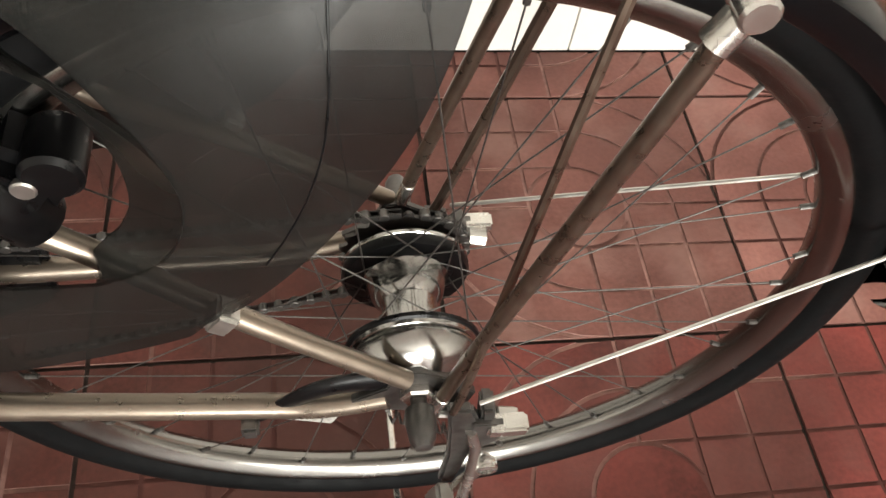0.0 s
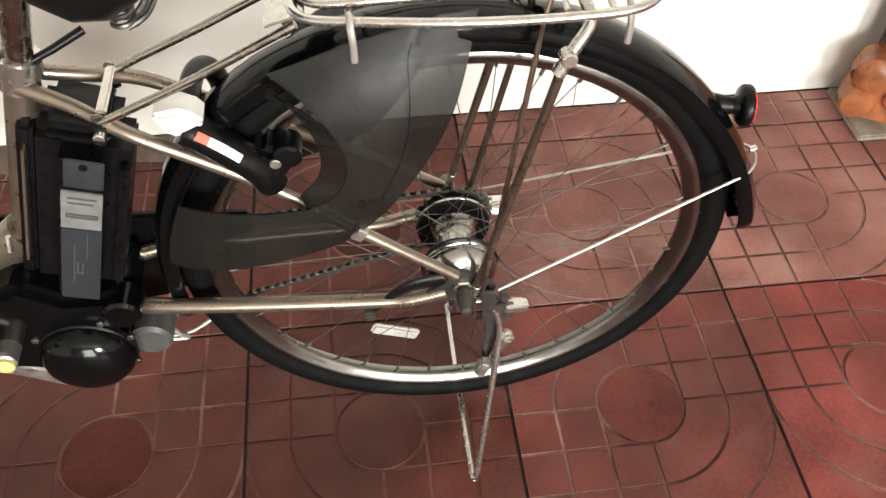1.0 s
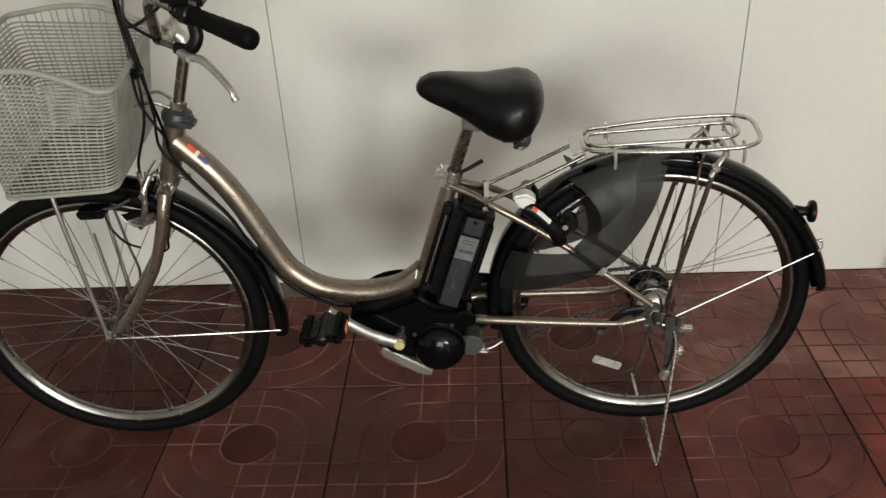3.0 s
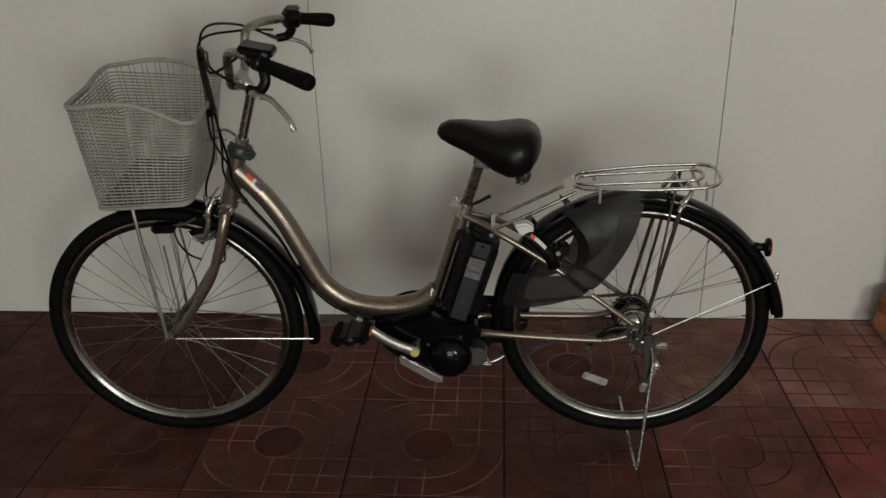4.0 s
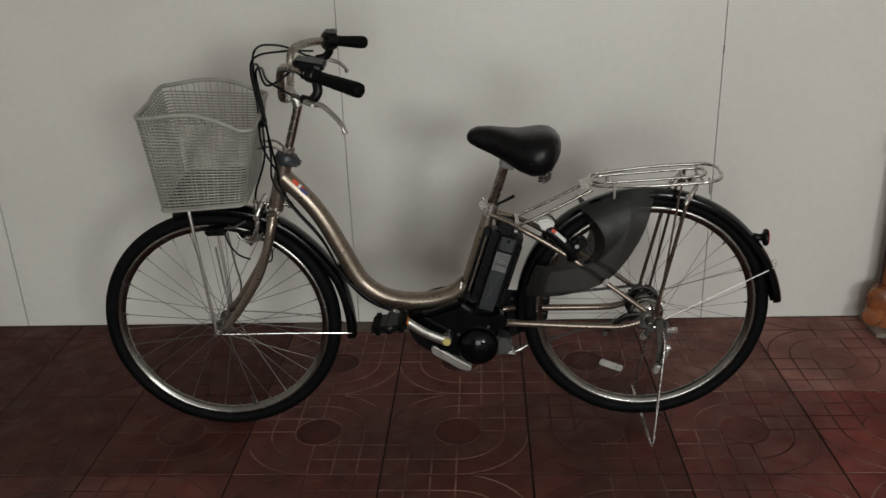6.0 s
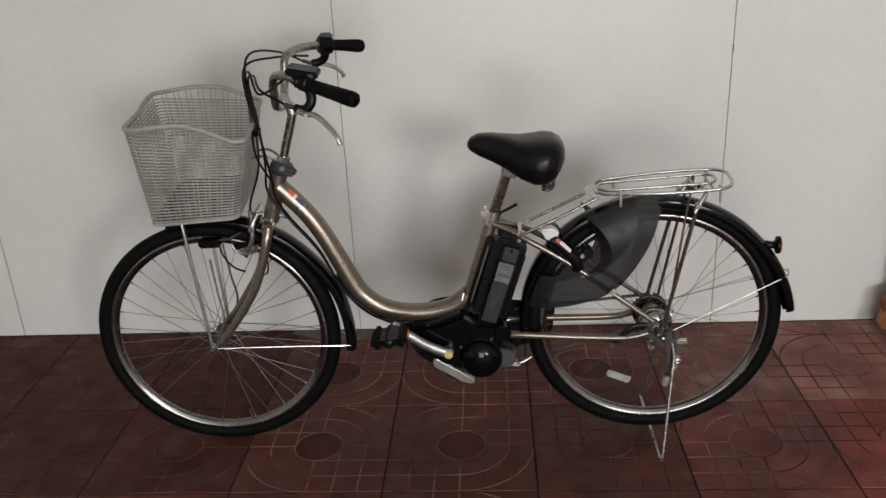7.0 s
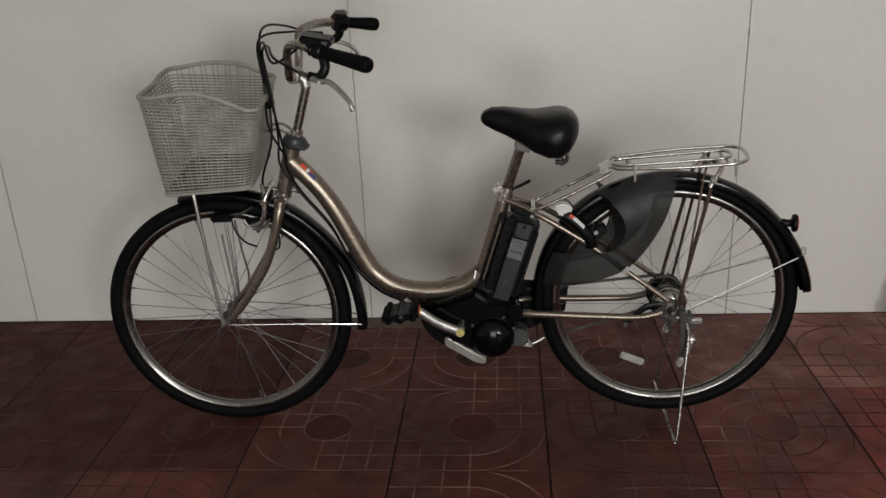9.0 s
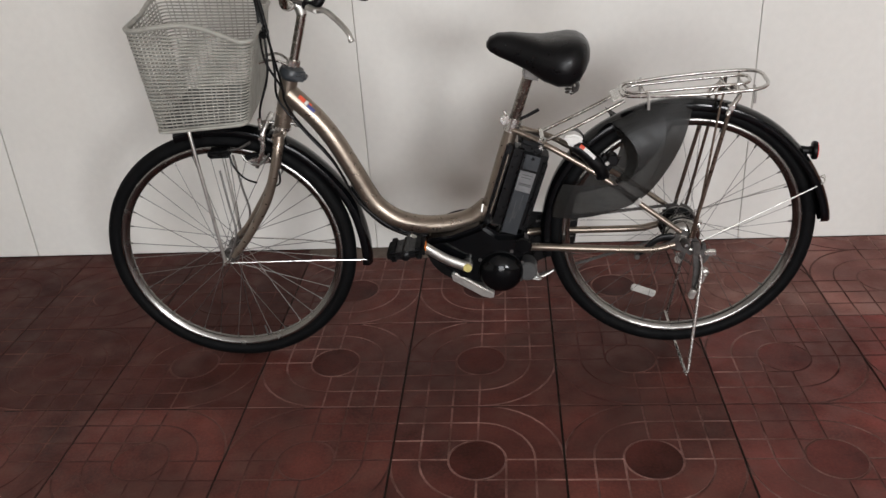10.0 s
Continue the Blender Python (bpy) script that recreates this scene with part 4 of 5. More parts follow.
# headset, stem and handlebar
part("headset_lock", turned([(0.010, -0.016), (0.024, -0.015), (0.030, -0.008), (0.031, 0.003), (0.027, 0.013), (0.014, 0.018)], 32, Matrix.Translation((-0.2265, 0, 0.800)) @ Matrix.Rotation(radians(18), 4, "Y") @ Matrix.Rotation(radians(90), 4, "X")), COLLAR, bike, "blue-grey plastic headset lock")
part("lock_tab", block(-0.026, 0.026, -0.018, 0.018, -0.010, 0.010, 0.006, Matrix.Translation((-0.214, -0.012, 0.795)) @ Matrix.Rotation(radians(12), 4, "Y")), COLLAR, bike)
part("headset_nut", bar([(-0.222, 0, 0.815), (-0.217, 0, 0.832)], 0.0165, 6), CHROME, bike)
stem = part("stem", bar([(-0.222, 0, 0.815), (-0.186, 0, 0.925), (-0.180, 0, 0.945)], (0.0112, 0.0118), 18), BAR, bike, "dull chrome handlebar stem")
part("stem_neck", bar(curve([(-0.182, 0, 0.938), (-0.186, 0, 0.956), (-0.20, 0, 0.966), (-0.208, 0, 0.968)]), (0.0135, 0.014), 14), ALLOY, stem)
part("stem_clamp", disc_between((-0.207, -0.026, 0.968), (-0.207, 0.026, 0.968), 0.0185, 24), ALLOY, stem)
LEAN_BAR = Matrix.Translation((-0.207, 0, 0.968)) @ Matrix.Rotation(radians(5.2), 4, "Z") @ Matrix.Translation((0.207, 0, -0.968))
half = [(-0.207, 0, 0.968), (-0.207, -0.045, 0.968), (-0.208, -0.072, 0.975), (-0.206, -0.088, 1.0), (-0.204, -0.100, 1.032), (-0.194, -0.116, 1.052), (-0.164, -0.160, 1.060)]
FAR_BEND = [(-0.2115, 0.100, 1.050), (-0.204, 0.118, 1.066), (-0.182, 0.160, 1.0725), (-0.152, 0.200, 1.0715)]
near_line = [LEAN_BAR @ Vector(v) for v in half] + [Vector((-0.110, -0.186, 1.051)), Vector((-0.060, -0.221, 1.042))]
far_line = [LEAN_BAR @ Vector((x, -y, z)) for x, y, z in half[:4]] + [Vector(v) for v in FAR_BEND] + [Vector((-0.128, 0.228, 1.068)), Vector((-0.085, 0.262, 1.064))]
handlebar = part("handlebar", bar(curve(far_line[::-1] + near_line[1:], 6), 0.0108, 14), BAR, bike, "swept-back alloy handlebar")


def grip(a, b):
    """A swollen rubber grip from a to b."""
    a, b = Vector(a), Vector(b)
    n = (b - a).length
    m = Matrix.Translation(a) @ (b - a).to_track_quat("Y", "Z").to_matrix().to_4x4()
    prof = [(0.012, -0.002), (0.0165, 0.0), (0.0160, 0.010)] + [(0.0140 + 0.0028 * (k / 10) ** 1.5 + 0.0009 * (k % 2), 0.018 + (n - 0.046) * k / 10) for k in range(11)]
    prof += [(0.0176, n - 0.022), (0.0174, n - 0.012), (0.0160, n - 0.004), (0.012, n), (0.004, n + 0.0015)]
    part("grip", turned(prof, 24, m), RUBBER, handlebar, "black rubber grip")


def brake_lever(clamp, bracket, blade, along):
    """The clamp on the bar, the black bracket under it and the silver blade."""
    c, d = Vector(clamp), Vector(along).normalized()
    part("lever_clamp", disc_between(c - d * 0.014, c + d * 0.014, 0.0185, 20), BLACK, handlebar)
    lever = part("brake_lever", bar(curve(blade), (0.0066, 0.0048), 10, flat=1.4), ALLOY, handlebar, "silver brake lever")
    tip, back = Vector(blade[-1]), Vector(blade[-2])
    part("lever_tip", disc_between(tip + (back - tip) * 0.15, tip + (tip - back).normalized() * 0.006, 0.0066, 14), ALLOY, lever)
    part("lever_bracket", bar(curve(bracket), (0.0120, 0.0105), 12, flat=0.85), BLACK, lever)
    end = Vector(bracket[-1])
    part("cable_barrel", disc_between(end, end + Vector((-0.024, 0.006, 0.008)), 0.0052, 12), STEEL, lever)
    part("lever_pivot", disc_between(Vector(blade[1]) + Vector((0, -0.012, 0)), Vector(blade[1]) + Vector((0, 0.010, 0)), 0.005, 12), ALLOY, lever)


grip((-0.090, -0.199, 1.0465), (0.0275, -0.286, 1.0255))
grip((-0.118, 0.236, 1.0665), (-0.036, 0.292, 1.0510))
brake_lever((-0.096, -0.195, 1.048), [(-0.088, -0.203, 1.040), (-0.085, -0.211, 1.012), (-0.101, -0.212, 0.994), (-0.124, -0.206, 0.997)],
            [(-0.112, -0.222, 0.993), (-0.092, -0.238, 0.989), (-0.070, -0.254, 0.990), (-0.043, -0.271, 0.972), (-0.021, -0.285, 0.949), (-0.017, -0.288, 0.937)], (0.8, -0.58, -0.14))
brake_lever((-0.133, 0.224, 1.068), [(-0.128, 0.226, 1.058), (-0.132, 0.230, 1.038), (-0.146, 0.232, 1.024), (-0.170, 0.228, 1.020)],
            [(-0.165, 0.234, 1.017), (-0.146, 0.240, 1.016), (-0.128, 0.248, 1.011), (-0.110, 0.257, 1.001), (-0.097, 0.264, 0.988), (-0.094, 0.266, 0.980)], (0.78, 0.62, -0.1))
part("twist_shifter", disc_between((-0.142, 0.216, 1.069), (-0.114, 0.239, 1.067), 0.0245, 24), BLACK, handlebar, "black twist shifter")
part("shifter_window", block(-0.020, 0.016, -0.014, 0.014, 0.018, 0.033, 0.005, Matrix.Translation((-0.122, 0.230, 1.066))), GREY, handlebar)
tilt = Matrix.Translation((-0.1035, -0.178, 1.0725)) @ Matrix.Rotation(radians(11), 4, "Y") @ Matrix.Rotation(radians(8), 4, "X")
switch = part("control_switch", block(-0.036, 0.036, -0.024, 0.024, -0.0085, 0.0085, 0.004, tilt), BLACK, handlebar, "flat black assist control panel")
part("switch_face", block(-0.030, 0.030, -0.019, 0.019, 0.0082, 0.0092, 0.0, tilt), SLATE, switch, "dark display window")
part("switch_button", block(0.014, 0.028, -0.0255, -0.0235, -0.005, 0.005, 0.001, tilt), GREY, switch)
part("switch_mount", block(-0.022, 0.022, -0.017, 0.017, -0.036, -0.006, 0.006, tilt, seg=3), BLACK, switch)

# cables
LOW_N, LOW_F = Vector((-0.146, -0.201, 1.004)), Vector((-0.192, 0.233, 1.027))
RUN_NEAR_BRAKE = [LOW_N, (-0.205, -0.180, 1.035), (-0.238, -0.100, 1.052), (-0.268, -0.050, 1.030), (-0.261, -0.040, 0.930), (-0.258, -0.035, 0.820), (-0.262, -0.030, 0.745), (-0.215, -0.025, 0.665), (-0.150, -0.022, 0.575), (-0.105, -0.020, 0.478), (-0.065, -0.018, 0.425), (0.000, -0.016, 0.372), (0.070, -0.010, 0.352)]
RUN_FAR_BRAKE = [LOW_F, (-0.240, 0.150, 1.068), (-0.276, 0.030, 1.085), (-0.282, -0.020, 1.040), (-0.268, -0.045, 0.930), (-0.271, -0.050, 0.820), (-0.305, -0.045, 0.730), (-0.315, -0.030, 0.690)]
RUN_SWITCH = [(-0.135, -0.100, 1.075), (-0.165, -0.150, 1.045), (-0.215, -0.160, 1.022), (-0.251, -0.090, 1.060), (-0.272, -0.055, 1.030), (-0.258, -0.050, 0.900), (-0.248, -0.030, 0.780), (-0.245, -0.030, 0.735), (-0.215, -0.028, 0.675), (-0.150, -0.027, 0.585), (-0.110, -0.026, 0.490)]
RUN_SHIFTER = [(-0.172, 0.205, 1.045), (-0.231, 0.100, 1.062), (-0.288, 0.000, 1.055), (-0.276, -0.040, 0.950), (-0.276, -0.045, 0.850), (-0.248, -0.035, 0.775), (-0.250, -0.020, 0.745)]
for run in (RUN_NEAR_BRAKE, RUN_FAR_BRAKE, RUN_SWITCH, RUN_SHIFTER):
    part("cable", bar(curve(run, 8), 0.0030, 8), BLACK, bike, "black control cable")
part("cable_tie", disc_between((-0.266, -0.060, 0.905), (-0.266, -0.03, 0.909), 0.009, 12), BLACK, bike)
part("cable_cover", bar(curve([(-0.112, 0, 0.500), (-0.085, 0, 0.448), (-0.035, 0, 0.393), (0.03, 0, 0.360), (0.075, 0, 0.353)]), 0.013, 12), GLOSS, bike, "black cable cover under the main tube")

# front brake and lamp
brake = part("front_brake", steered(bar(curve([(-0.300, -0.030, 0.690), (-0.312, -0.045, 0.665), (-0.318, -0.047, 0.625), (-0.335, -0.040, 0.590), (-0.345, -0.028, 0.572)]), (0.0072, 0.0056), 12, flat=0.8)), CHROME, bike, "silver caliper brake")
part("brake_arm", steered(bar(curve([(-0.300, 0.030, 0.690), (-0.312, 0.045, 0.665), (-0.318, 0.047, 0.625), (-0.335, 0.040, 0.590), (-0.345, 0.028, 0.572)]), (0.0072, 0.0056), 12, flat=0.8)), CHROME, brake)
part("brake_bridge", steered(bar([(-0.302, -0.034, 0.688), (-0.302, 0.034, 0.688)], 0.0075, 12)), CHROME, brake)
part("cable_adjuster", steered(disc_between((-0.3165, -0.034, 0.702), (-0.3165, -0.034, 0.672), 0.0055, 10)), CHROME, brake)
part("pinch_bolt", steered(disc_between((-0.316, -0.056, 0.655), (-0.316, -0.040, 0.655), 0.0075, 6)), CHROME, brake)
part("brake_bolt", steered(disc_between((-0.318, -0.005, 0.682), (-0.225, -0.005, 0.672), 0.005, 12)), CHROME, brake)
part("brake_nut", steered(disc_between((-0.238, -0.005, 0.674), (-0.224, -0.005, 0.672), 0.009, 6)), CHROME, brake)
for side in (-1, 1):
    part("brake_shoe", steered(block(-0.026, 0.026, -0.005, 0.005, -0.007, 0.007, 0.002, Matrix.Translation((-0.352, 0.024 * side, 0.600)) @ Matrix.Rotation(radians(-10), 4, "Y"))), RUBBER, brake)
    part("shoe_holder", steered(block(-0.024, 0.024, -0.003, 0.003, -0.011, 0.011, 0.003, Matrix.Translation((-0.334, 0.036 * side, 0.592)) @ Matrix.Rotation(radians(-10), 4, "Y"))), CHROME, brake)
    part("brake_link", steered(bar(curve([(-0.305, 0.040 * side, 0.610), (-0.330, 0.042 * side, 0.585), (-0.362, 0.040 * side, 0.592), (-0.375, 0.038 * side, 0.610)]), 0.003, 8)), SPOKE, brake)
lamp = part("front_lamp", steered(block(-0.028, 0.028, -0.020, 0.020, -0.010, 0.010, 0.005, Matrix.Translation((-0.430, -0.034, 0.619)))), BLACK, bike, "small black lamp under the basket")
part("lamp_mount", steered(bar([(-0.415, -0.034, 0.622), (-0.38, -0.034, 0.626), (-0.35, -0.030, 0.640)], 0.004, 8)), STEEL, lamp)
part("lamp_wire", steered(bar(curve([(-0.408, -0.035, 0.612), (-0.400, -0.04, 0.58), (-0.375, -0.05, 0.552), (-0.345, -0.055, 0.540)]), 0.0026, 8)), BLACK, lamp)
part("wheel_wire", steered(bar(curve([(-0.29, -0.052, 0.60), (-0.283, -0.062, 0.565), (-0.286, -0.062, 0.54), (-0.298, -0.058, 0.53)]), 0.0024, 8)), BLACK, lamp)

# basket with its stays
TOP = [Vector(v) for v in ((-0.536, -0.193, 0.9645), (-0.2525, -0.196, 0.9355), (-0.300, 0.165, 0.952), (-0.590, 0.160, 0.972))]
BOT = [Vector(v) for v in ((-0.5115, -0.185, 0.7215), (-0.2955, -0.192, 0.7365), (-0.335, 0.145, 0.738), (-0.552, 0.140, 0.728))]


def ring_of(f, r=0.028, n=5):
    """The basket's outline at the height f, from its bottom (0) to its rim (1)."""
    c = [b + (t - b) * f for b, t in zip(BOT, TOP)]
    out = []
    for i in range(4):
        p, q, s = c[i - 1], c[i], c[(i + 1) % 4]
        a, b = q + (p - q).normalized() * r, q + (s - q).normalized() * r
        for k in range(n + 1):
            t = k / n
            out.append(a * (1 - t) ** 2 + q * 2 * t * (1 - t) + b * t * t)
    return out


def rim_z(v):
    """The rim is waved: highest in its middle, dipping towards the handlebar."""
    f = max(0.0, min(1.0, (v.x + 0.385 + 0.10 * (v.y + 0.17)) / 0.11))
    g = max(0.0, min(1.0, (v.x + 0.545 + 0.15 * (v.y + 0.17)) / 0.14))
    return 0.029 * (1 - f * f * (3 - 2 * f)) - 0.020 * (1 - g * g * (3 - 2 * g)) + (0.008 if v.y > 0 else 0)


basket = part("basket", bar([v for v in ring_of(0.0)], 0.0042, 8, closed=True), BASKET, bike, "pale grey coated wire basket")
rim_line = []
dense = ring_of(0.985, 0.034, 7)
for i, v in enumerate(dense):
    w = dense[(i + 1) % len(dense)]
    for k in range(4 if (w - v).length > 0.05 else 1):
        q = v + (w - v) * k / (4 if (w - v).length > 0.05 else 1)
        rim_line.append(q + Vector((0, 0, rim_z(q) - 0.012)))
part("basket_rim", bar(curve(rim_line, 3, closed=True), 0.0058, 10, closed=True), BASKET, basket)
for k in range(28):
    f = 0.03 + 0.91 * k / 27
    part("basket_wire", bar(curve(ring_of(f), 1, closed=True), 0.0020, 6, closed=True), BASKET, basket)
for i in range(4):
    a0, a1, b0, b1 = BOT[i], BOT[(i + 1) % 4], TOP[i], TOP[(i + 1) % 4]
    count = 8 if i % 2 == 0 else 10
    for k in range(count):
        for d in (-0.0048, 0.0048):
            f = 0.09 + 0.82 * k / (count - 1) + d / (a1 - a0).length
            p, q = a0 + (a1 - a0) * f, b0 + (b1 - b0) * f
            q = q + Vector((0, 0, rim_z(q) - 0.014))
            inward = ((BOT[0] + BOT[2]) / 2 - p)
            inward.z = 0
            inward = inward.normalized() * 0.003
            part("basket_upright", bar([p + inward, q + inward], 0.0013, 6), BASKET, basket)
bm = bmesh.new()
inset = [b + ((BOT[0] + BOT[2]) / 2 - b) * 0.06 + Vector((0, 0, 0.005)) for b in BOT]
lower, upper = [bm.verts.new(v) for v in inset], [bm.verts.new(v + Vector((0, 0, 0.003))) for v in inset]
bm.faces.new(lower), bm.faces.new(upper)
for k in range(4):
    bm.faces.new((lower[k], lower[(k + 1) % 4], upper[(k + 1) % 4], upper[k]))
part("bottom_plate", bm, GREY, basket, "dark plate lying in the basket bottom", 0)
for k in range(9):
    f = 0.08 + 0.84 * k / 8
    part("bottom_wire", bar([BOT[0] + (BOT[1] - BOT[0]) * f, BOT[3] + (BOT[2] - BOT[3]) * f], 0.0018, 6), BASKET, basket)
for k in range(11):
    f = 0.06 + 0.88 * k / 10
    part("bottom_wire", bar([BOT[0] + (BOT[3] - BOT[0]) * f + Vector((0, 0, -0.003)), BOT[1] + (BOT[2] - BOT[1]) * f + Vector((0, 0, -0.003))], 0.0018, 6), BASKET, basket)
for side in (-1, 1):
    part("basket_stay", bar(curve([(-0.461, 0.076 * side, 0.318), (-0.458, 0.078 * side, 0.345), (-0.466, 0.084 * side, 0.50), (-0.475, 0.088 * side, 0.66), (-0.478, 0.080 * side, 0.722), (-0.45, 0.075 * side, 0.733)]), 0.0046, 10), ALLOY, basket, "steel basket stay")
    part("second_stay", bar(curve([(-0.452, 0.070 * side, 0.325), (-0.418, 0.066 * side, 0.40), (-0.424, 0.06 * side, 0.48), (-0.432, 0.056 * side, 0.575)]), 0.0030, 8), SPOKE, basket)
part("basket_arm", bar(curve([(-0.295, 0.03, 0.838), (-0.26, 0.025, 0.842), (-0.232, 0.015, 0.826)]), 0.0035, 8), CHROME, basket)
part("basket_arm", bar(curve([(-0.295, -0.03, 0.835), (-0.26, -0.025, 0.839), (-0.232, -0.015, 0.824)]), 0.0035, 8), CHROME, basket)

# stickers on the main tube
def sticker(name, t0, t1, y0, y1, mat, label):
    """A thin patch that hugs the main tube on the camera's side; t along the tube, y0..y1 in degrees round it."""
    a, b = Vector((-0.2256, 0, 0.7342)), Vector((-0.1904, 0, 0.6952))
    d = (b - a).normalized()
    up = Vector((0, -1, 0)).cross(d)
    up = up if up.z > 0 else -up
    bm, rows = bmesh.new(), []
    for i in range(4):
        p = a + (b - a) * (t0 + (t1 - t0) * i / 3)
        rows.append([bm.verts.new(p + (0.0254 + 0.0006 * (k % 2)) * (math.cos(radians(g)) * up + math.sin(radians(g)) * Vector((0, -1, 0)))) for g in np.linspace(y0, y1, 6) for k in (0, 1)])
    for r0, r1 in zip(rows, rows[1:]):
        for k in range(0, 10, 2):
            bm.faces.new((r0[k + 1], r0[k + 3], r1[k + 3], r1[k + 1]))
    return part(name, bm, mat, frame_part, label, 0)


sticker("red_sticker", 0.00, 0.36, 34, 58, RED_PRINT, "red corner of a sticker")
sticker("pale_sticker", 0.38, 0.53, 32, 58, WHITE, "pale band of a sticker")
sticker("red_mark", 0.55, 0.72, 32, 42, RED_PRINT, "small red mark")
sticker("blue_sticker", 0.56, 1.00, 43, 62, BLUE_PRINT, "blue corner of a sticker")

# ---- carved wooden piece beside the bicycle ----
CX, CY = 1.613, 0.360
stone_plate = tagged(finish("stone_plate", block(CX - 0.028, CX + 0.22, CY + 0.005, 0.520, 0, 0.014, 0.003), STONE, 0),
                     "pale thin stone plate under a carved wooden cabinet", "plate")
cabinet = tagged(new("carved_wooden_cabinet"), "orange varnished wooden cabinet with carved reddish scrolls", "cabinet")
cabinet.matrix_world = Matrix.Translation((CX, CY + 0.09, 0.014)) @ Matrix.Rotation(radians(-32), 4, "Z") @ Matrix.Translation((0, -0.09, 0))
part("side_board", block(0.0, 0.62, 0.09, 0.125, 0.115, 0.60, 0.006), WOOD, cabinet)
part("back_edge", block(-0.009, -0.001, 0.10, 0.135, 0.13, 0.60, 0.002), WOOD_DARK, cabinet, "dark back edge")
part("top_board", block(-0.012, 0.64, 0.075, 0.165, 0.60, 0.625, 0.008), WOOD, cabinet)
part("finial", disc_between((0.0, 0.10, 0.622), (0.0, 0.10, 0.672), 0.017), BLACK, cabinet, "dark round knob")
foot = plate([(-0.035, 0.0), (-0.045, 0.035), (-0.03, 0.065), (-0.04, 0.095), (-0.02, 0.135), (0.02, 0.15), (0.10, 0.12), (0.2, 0.10), (0.62, 0.09),
              (0.62, 0.03), (0.16, 0.03), (0.08, 0.0)], 0.055, 0.125, 0.012)
part("foot_rail", foot, WOOD, cabinet)
part("scroll", turned([(0.010, -0.014), (0.027, -0.012), (0.034, 0.0), (0.034, 0.07), (0.01, 0.072)], 24, Matrix.Translation((-0.008, 0.05, 0.04))), WOOD, cabinet)
part("scroll", turned([(0.012, -0.012), (0.03, -0.010), (0.04, 0.0), (0.04, 0.06), (0.01, 0.062)], 24, Matrix.Translation((0.005, 0.055, 0.105))), WOOD, cabinet)
random.seed(5)
for k in range(16):
    x, z = 0.06 + 0.09 * (k % 5) + random.uniform(-0.02, 0.02), 0.20 + 0.115 * (k // 5) + random.uniform(-0.02, 0.02)
    if k == 15:
        x, z = 0.05, 0.07
    turns, start, r = random.choice((-1, 1)) * 1.4, random.uniform(0, 6), random.uniform(0.026, 0.042)
    pts = [(x + r * (1 - s / 22) * math.cos(start + turns * math.tau * s / 20), 0.088 - 0.004 * math.sin(s / 20 * 3.1), z + r * (1 - s / 22) * math.sin(start + turns * math.tau * s / 20)) for s in range(21)]
    part("carved_scroll", bar(pts, (0.010, 0.006), 8), WOOD_RED, cabinet)
for k in range(6):
    x, z = 0.07 + 0.085 * k, 0.065
    part("carved_scroll", bar([(x + 0.03 * math.cos(a), 0.052, z + 0.022 * math.sin(a)) for a in np.linspace(0.3, 5.2, 14)], (0.009, 0.005), 8), WOOD_RED, cabinet)

# ---- dried cement along the wall ----
random.seed(3)
bm = bmesh.new()
edge_n = [(x, WALL_Y - 0.001) for x in np.linspace(-0.42, 0.36, 40)]
edge_s = [(x, 0.443 + 0.016 * noise.noise(Vector((x * 9, 2.2, 0))) + 0.05 * max(0, (abs(x + 0.03) - 0.27) / 0.13)) for x in np.linspace(-0.42, 0.36, 40)]
top_n, top_s = [bm.verts.new((x, y, 0.0022)) for x, y in edge_n], [bm.verts.new((x, min(y, WALL_Y - 0.004), 0.0010)) for x, y in edge_s]
for k in range(39):
    bm.faces.new((top_s[k], top_s[k + 1], top_n[k + 1], top_n[k]))
low = bmesh.ops.extrude_face_region(bm, geom=bm.faces[:])["geom"]
bmesh.ops.translate(bm, vec=(0, 0, -0.003), verts=[v for v in low if isinstance(v, bmesh.types.BMVert)])
tagged(finish("cement_smear", bm, CEMENT, 0), "grey-brown dried cement smear along the wall foot", "stain", kind="structure")

# ---- floor tiles ----
S, G, DEEP = 0.40, 0.0026, 0.0022
TX, TY, SKEW = -0.0033, 0.0256, 0.0053


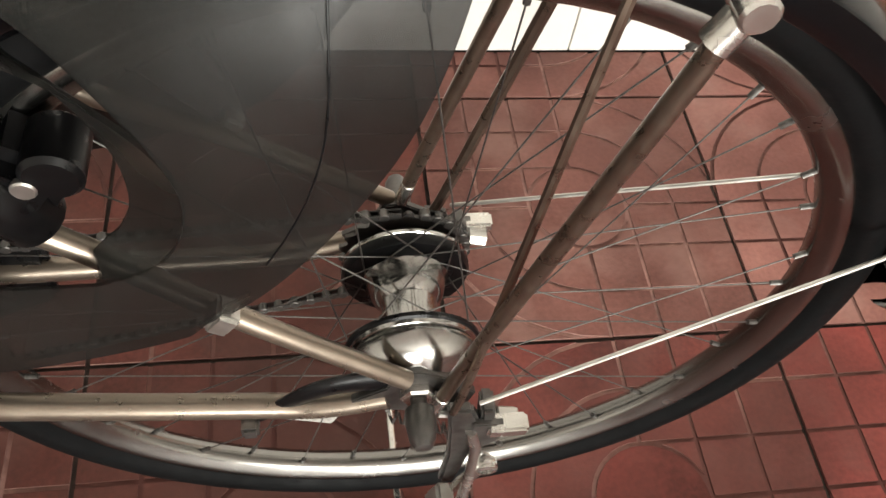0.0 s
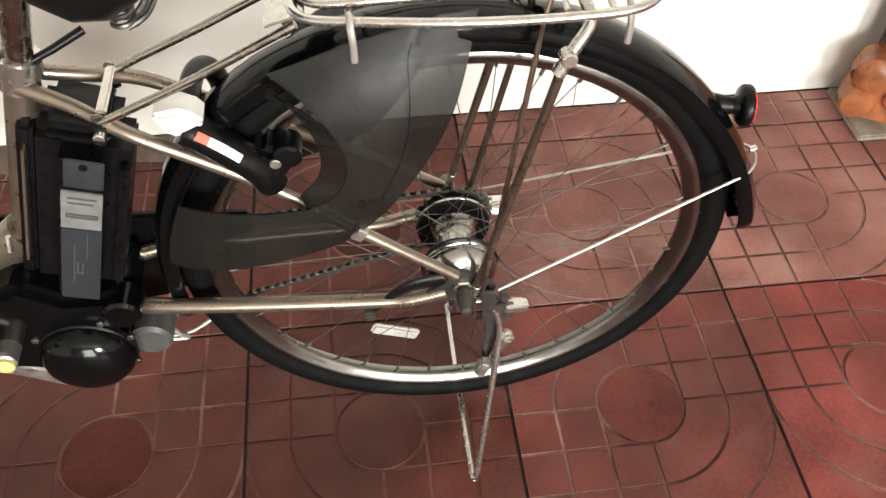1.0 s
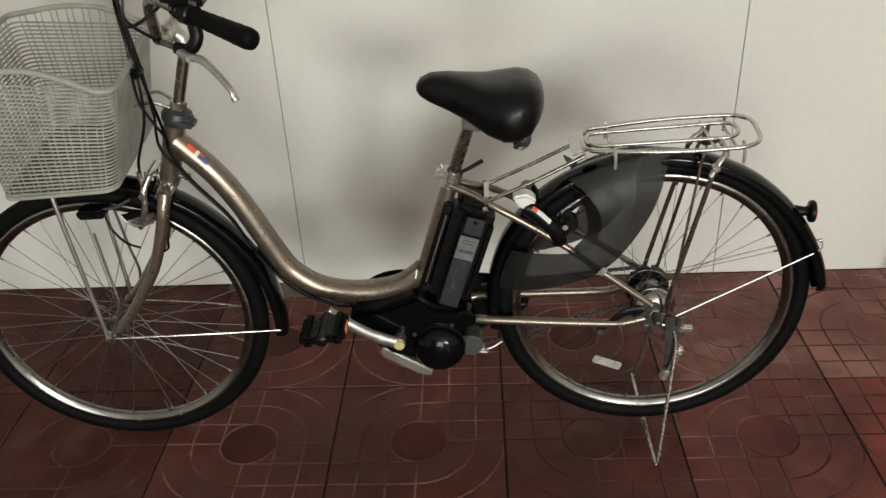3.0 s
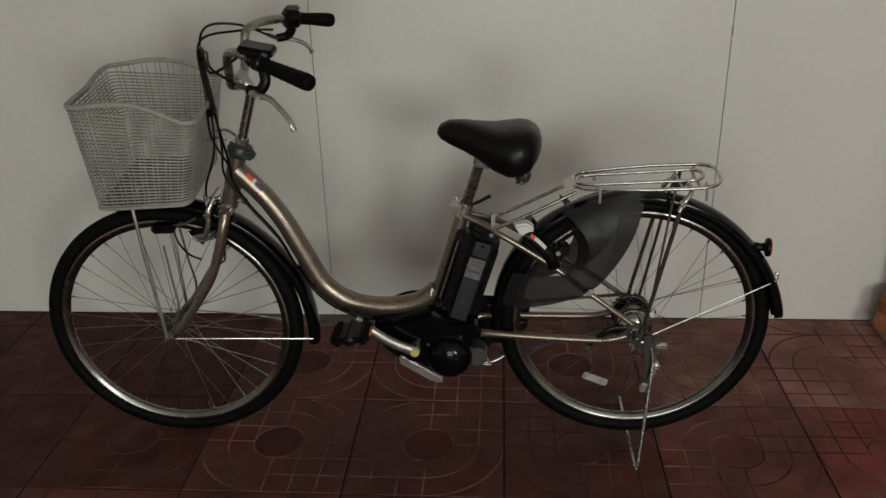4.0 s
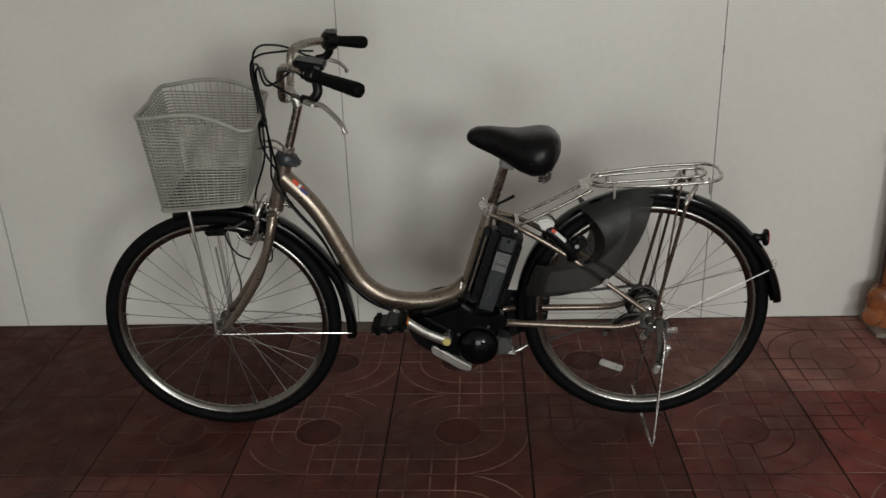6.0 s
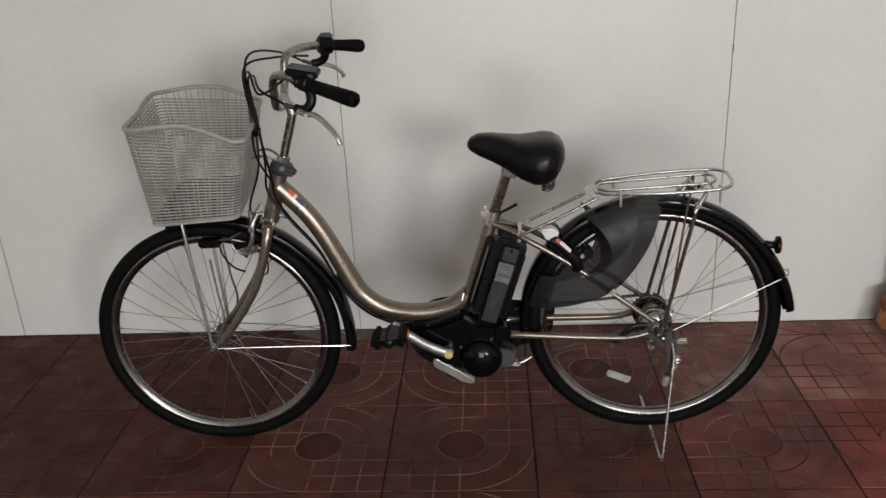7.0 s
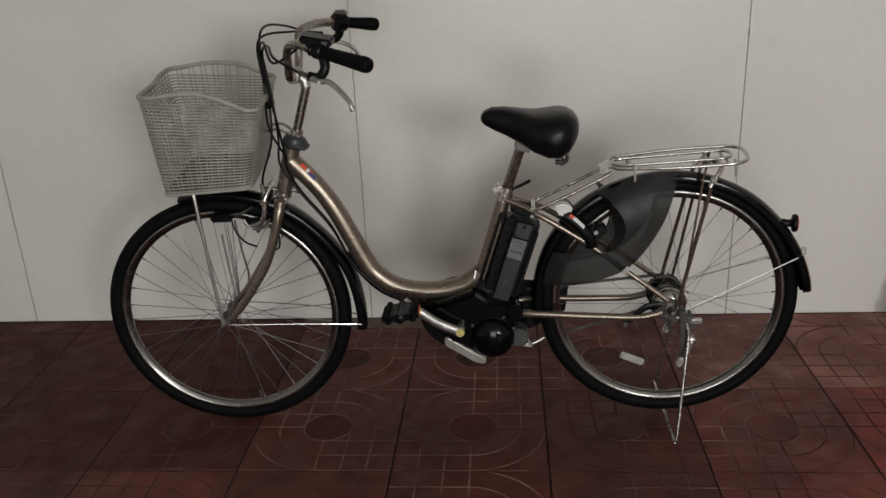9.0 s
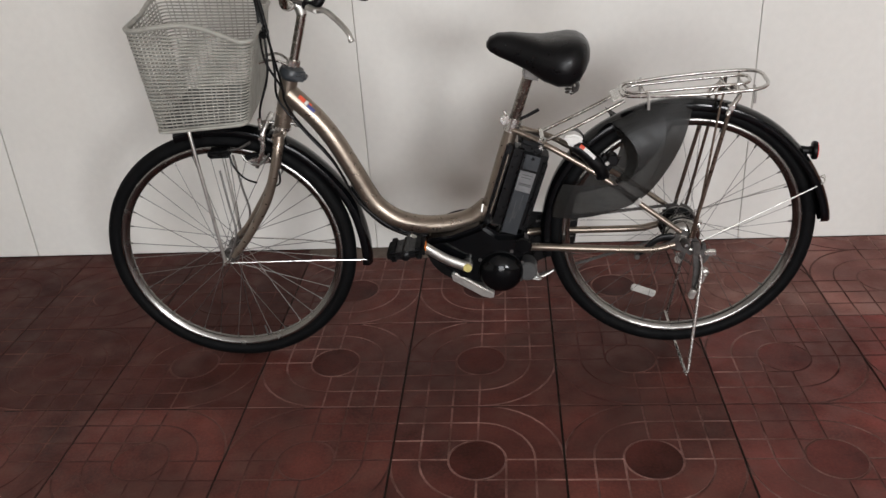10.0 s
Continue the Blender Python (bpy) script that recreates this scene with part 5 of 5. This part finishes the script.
def tile_mesh(mirrored):
    """One cement tile: a low bed with raised cells; arcs in two opposite corners, squares in the others."""
    bm = bmesh.new()
    cells, h, r1, r2, r3, arc = [], S / 2 - 0.0028, S / 6, S / 3, S / 2, 9

    def ring(r, sx, sy):
        a0 = math.asin(G / r)
        return [(sx * r * math.cos(a0 + (math.pi / 2 - 2 * a0) * k / arc), sy * r * math.sin(a0 + (math.pi / 2 - 2 * a0) * k / arc)) for k in range(arc + 1)]

    cells.append([((r1 - G) * math.cos(k * math.tau / 32), (r1 - G) * math.sin(k * math.tau / 32)) for k in range(32)])
    for sx, sy in ((-1, 1), (1, -1)):
        cells.append(ring(r1 + G, sx, sy) + ring(r2 - G, sx, sy)[::-1])
        cells.append(ring(r2 + G, sx, sy) + ring(h, sx, sy)[::-1])
        out = [(x, y) for x, y in ring(r3 + G, sx, sy) if abs(x) < h and abs(y) < h]
        a = math.acos(h / (r3 + G))
        edge = [(sx * h, sy * (r3 + G) * math.sin(a)), *out, (sx * (r3 + G) * math.sin(a), sy * h)]
        cells.append(edge + [(sx * h, sy * h)])
    for sx, sy in ((1, 1), (-1, -1)):
        lines = [0, r1, r2, r3]
        for i in range(3):
            for j in range(3):
                x0, x1, y0, y1 = lines[i] + G, min(lines[i + 1] - G, h), lines[j] + G, min(lines[j + 1] - G, h)
                if i == 0 and j == 0:
                    out = [(x, y) for x, y in ring(r1 + G, sx, sy) if abs(x) < x1 and abs(y) < y1]
                    cells.append([(sx * x1, sy * math.sqrt(max(0, (r1 + G) ** 2 - x1 ** 2))), *out, (sx * math.sqrt(max(0, (r1 + G) ** 2 - y1 ** 2)), sy * y1), (sx * x1, sy * y1)])
                else:
                    cells.append([(sx * x0, sy * y0), (sx * x1, sy * y0), (sx * x1, sy * y1), (sx * x0, sy * y1)])
    bed = [bm.verts.new((x * h, y * h, -DEEP)) for x, y in ((-1, -1), (1, -1), (1, 1), (-1, 1))]
    low = [bm.verts.new((x * h, y * h, -0.02)) for x, y in ((-1, -1), (1, -1), (1, 1), (-1, 1))]
    bm.faces.new(bed).material_index = 1
    for k in range(4):
        bm.faces.new((low[k], low[(k + 1) % 4], bed[(k + 1) % 4], bed[k]))
    for index, cell in enumerate(cells):
        if mirrored:
            cell = [(-x, y) for x, y in cell]
        if sum(a[0] * b[1] - b[0] * a[1] for a, b in zip(cell, cell[1:] + cell[:1])) < 0:
            cell = cell[::-1]
        cx, cy = sum(p[0] for p in cell) / len(cell), sum(p[1] for p in cell) / len(cell)
        top = [bm.verts.new((x, y, 0)) for x, y in cell]
        foot = [bm.verts.new((x, y, -DEEP)) for x, y in cell]
        if index:
            bm.faces.new(top)
        else:
            dish = [bm.verts.new((x * 0.72, y * 0.72, -0.0012)) for x, y in cell]
            for k in range(len(cell)):
                bm.faces.new((top[k], top[(k + 1) % len(cell)], dish[(k + 1) % len(cell)], dish[k])).material_index = 2
            bm.faces.new(dish).material_index = 2
        for k in range(len(cell)):
            bm.faces.new((foot[k], foot[(k + 1) % len(cell)], top[(k + 1) % len(cell)], top[k])).material_index = 1
    return bm


def mesh_of(name, bm, top, groove, disc):
    me = bpy.data.meshes.new(name)
    bm.to_mesh(me)
    bm.free()
    me.materials.append(top)
    me.materials.append(groove)
    me.materials.append(disc)
    return me


KINDS = ((TILE, GROOVE, DISC), (TILE_CRIMSON, GROOVE, DISC_CRIMSON), (TILE_BROWN, GROOVE_WORN, TILE_BROWN), (TILE_DUSTY, GROOVE, TILE_DUSTY), (TILE, GROOVE_WORN, TILE), (TILE_PINK, GROOVE, TILE_PINK), (TILE_BRIGHT, GROOVE, TILE_BRIGHT))
tiles, strips = [], []
for top, groove, disc in KINDS:
    for mirrored in (False, True):
        tiles.append(mesh_of("floor_tile", tile_mesh(mirrored), top, groove, disc))
        cut = tile_mesh(mirrored)
        bmesh.ops.bisect_plane(cut, geom=cut.verts[:] + cut.edges[:] + cut.faces[:], plane_co=(0, -S / 2 + WALL_Y - 0.4 - TY - 0.001, 0), plane_no=(0, 1, 0), clear_outer=True)
        strips.append(mesh_of("floor_tile", cut, top, groove, disc))
random.seed(11)


def tile_kind(i, j):
    """Pink and dusty tiles towards the cabinet, worn brown ones at the other end, plain red between, a few odd ones.
    The tones also paint in the floor's light, stronger towards the cabinet.
    """
    if i >= 3 and j >= -2:
        return 6 if j < 0 or i > 5 else 5
    if i >= 3:
        return random.choice((0, 0, 1, 4))
    if i == 2:
        return 3 if j >= 0 else 1
    odd = random.random()
    if odd < 0.06:
        return 1
    if i <= -2:
        return 4 if j < -1 else 2
    return 4 if odd > 0.85 else 0


for i in range(-7, 12):
    for j in range(-16, 2):
        ob = new("floor_tile", (strips if j == 1 else tiles)[2 * tile_kind(i, j) + ((i + j) % 2 == 0)])
        ob.location = (TX + S * (i + 0.5) - SKEW * S * (j + 0.5), TY + S * (j + 0.5) + SKEW * S * (i + 0.5), random.uniform(-0.0006, 0.0006))
        ob.rotation_euler = (random.uniform(-0.001, 0.001), random.uniform(-0.001, 0.001), SKEW + random.uniform(-0.001, 0.001))
        ob.parent = floor
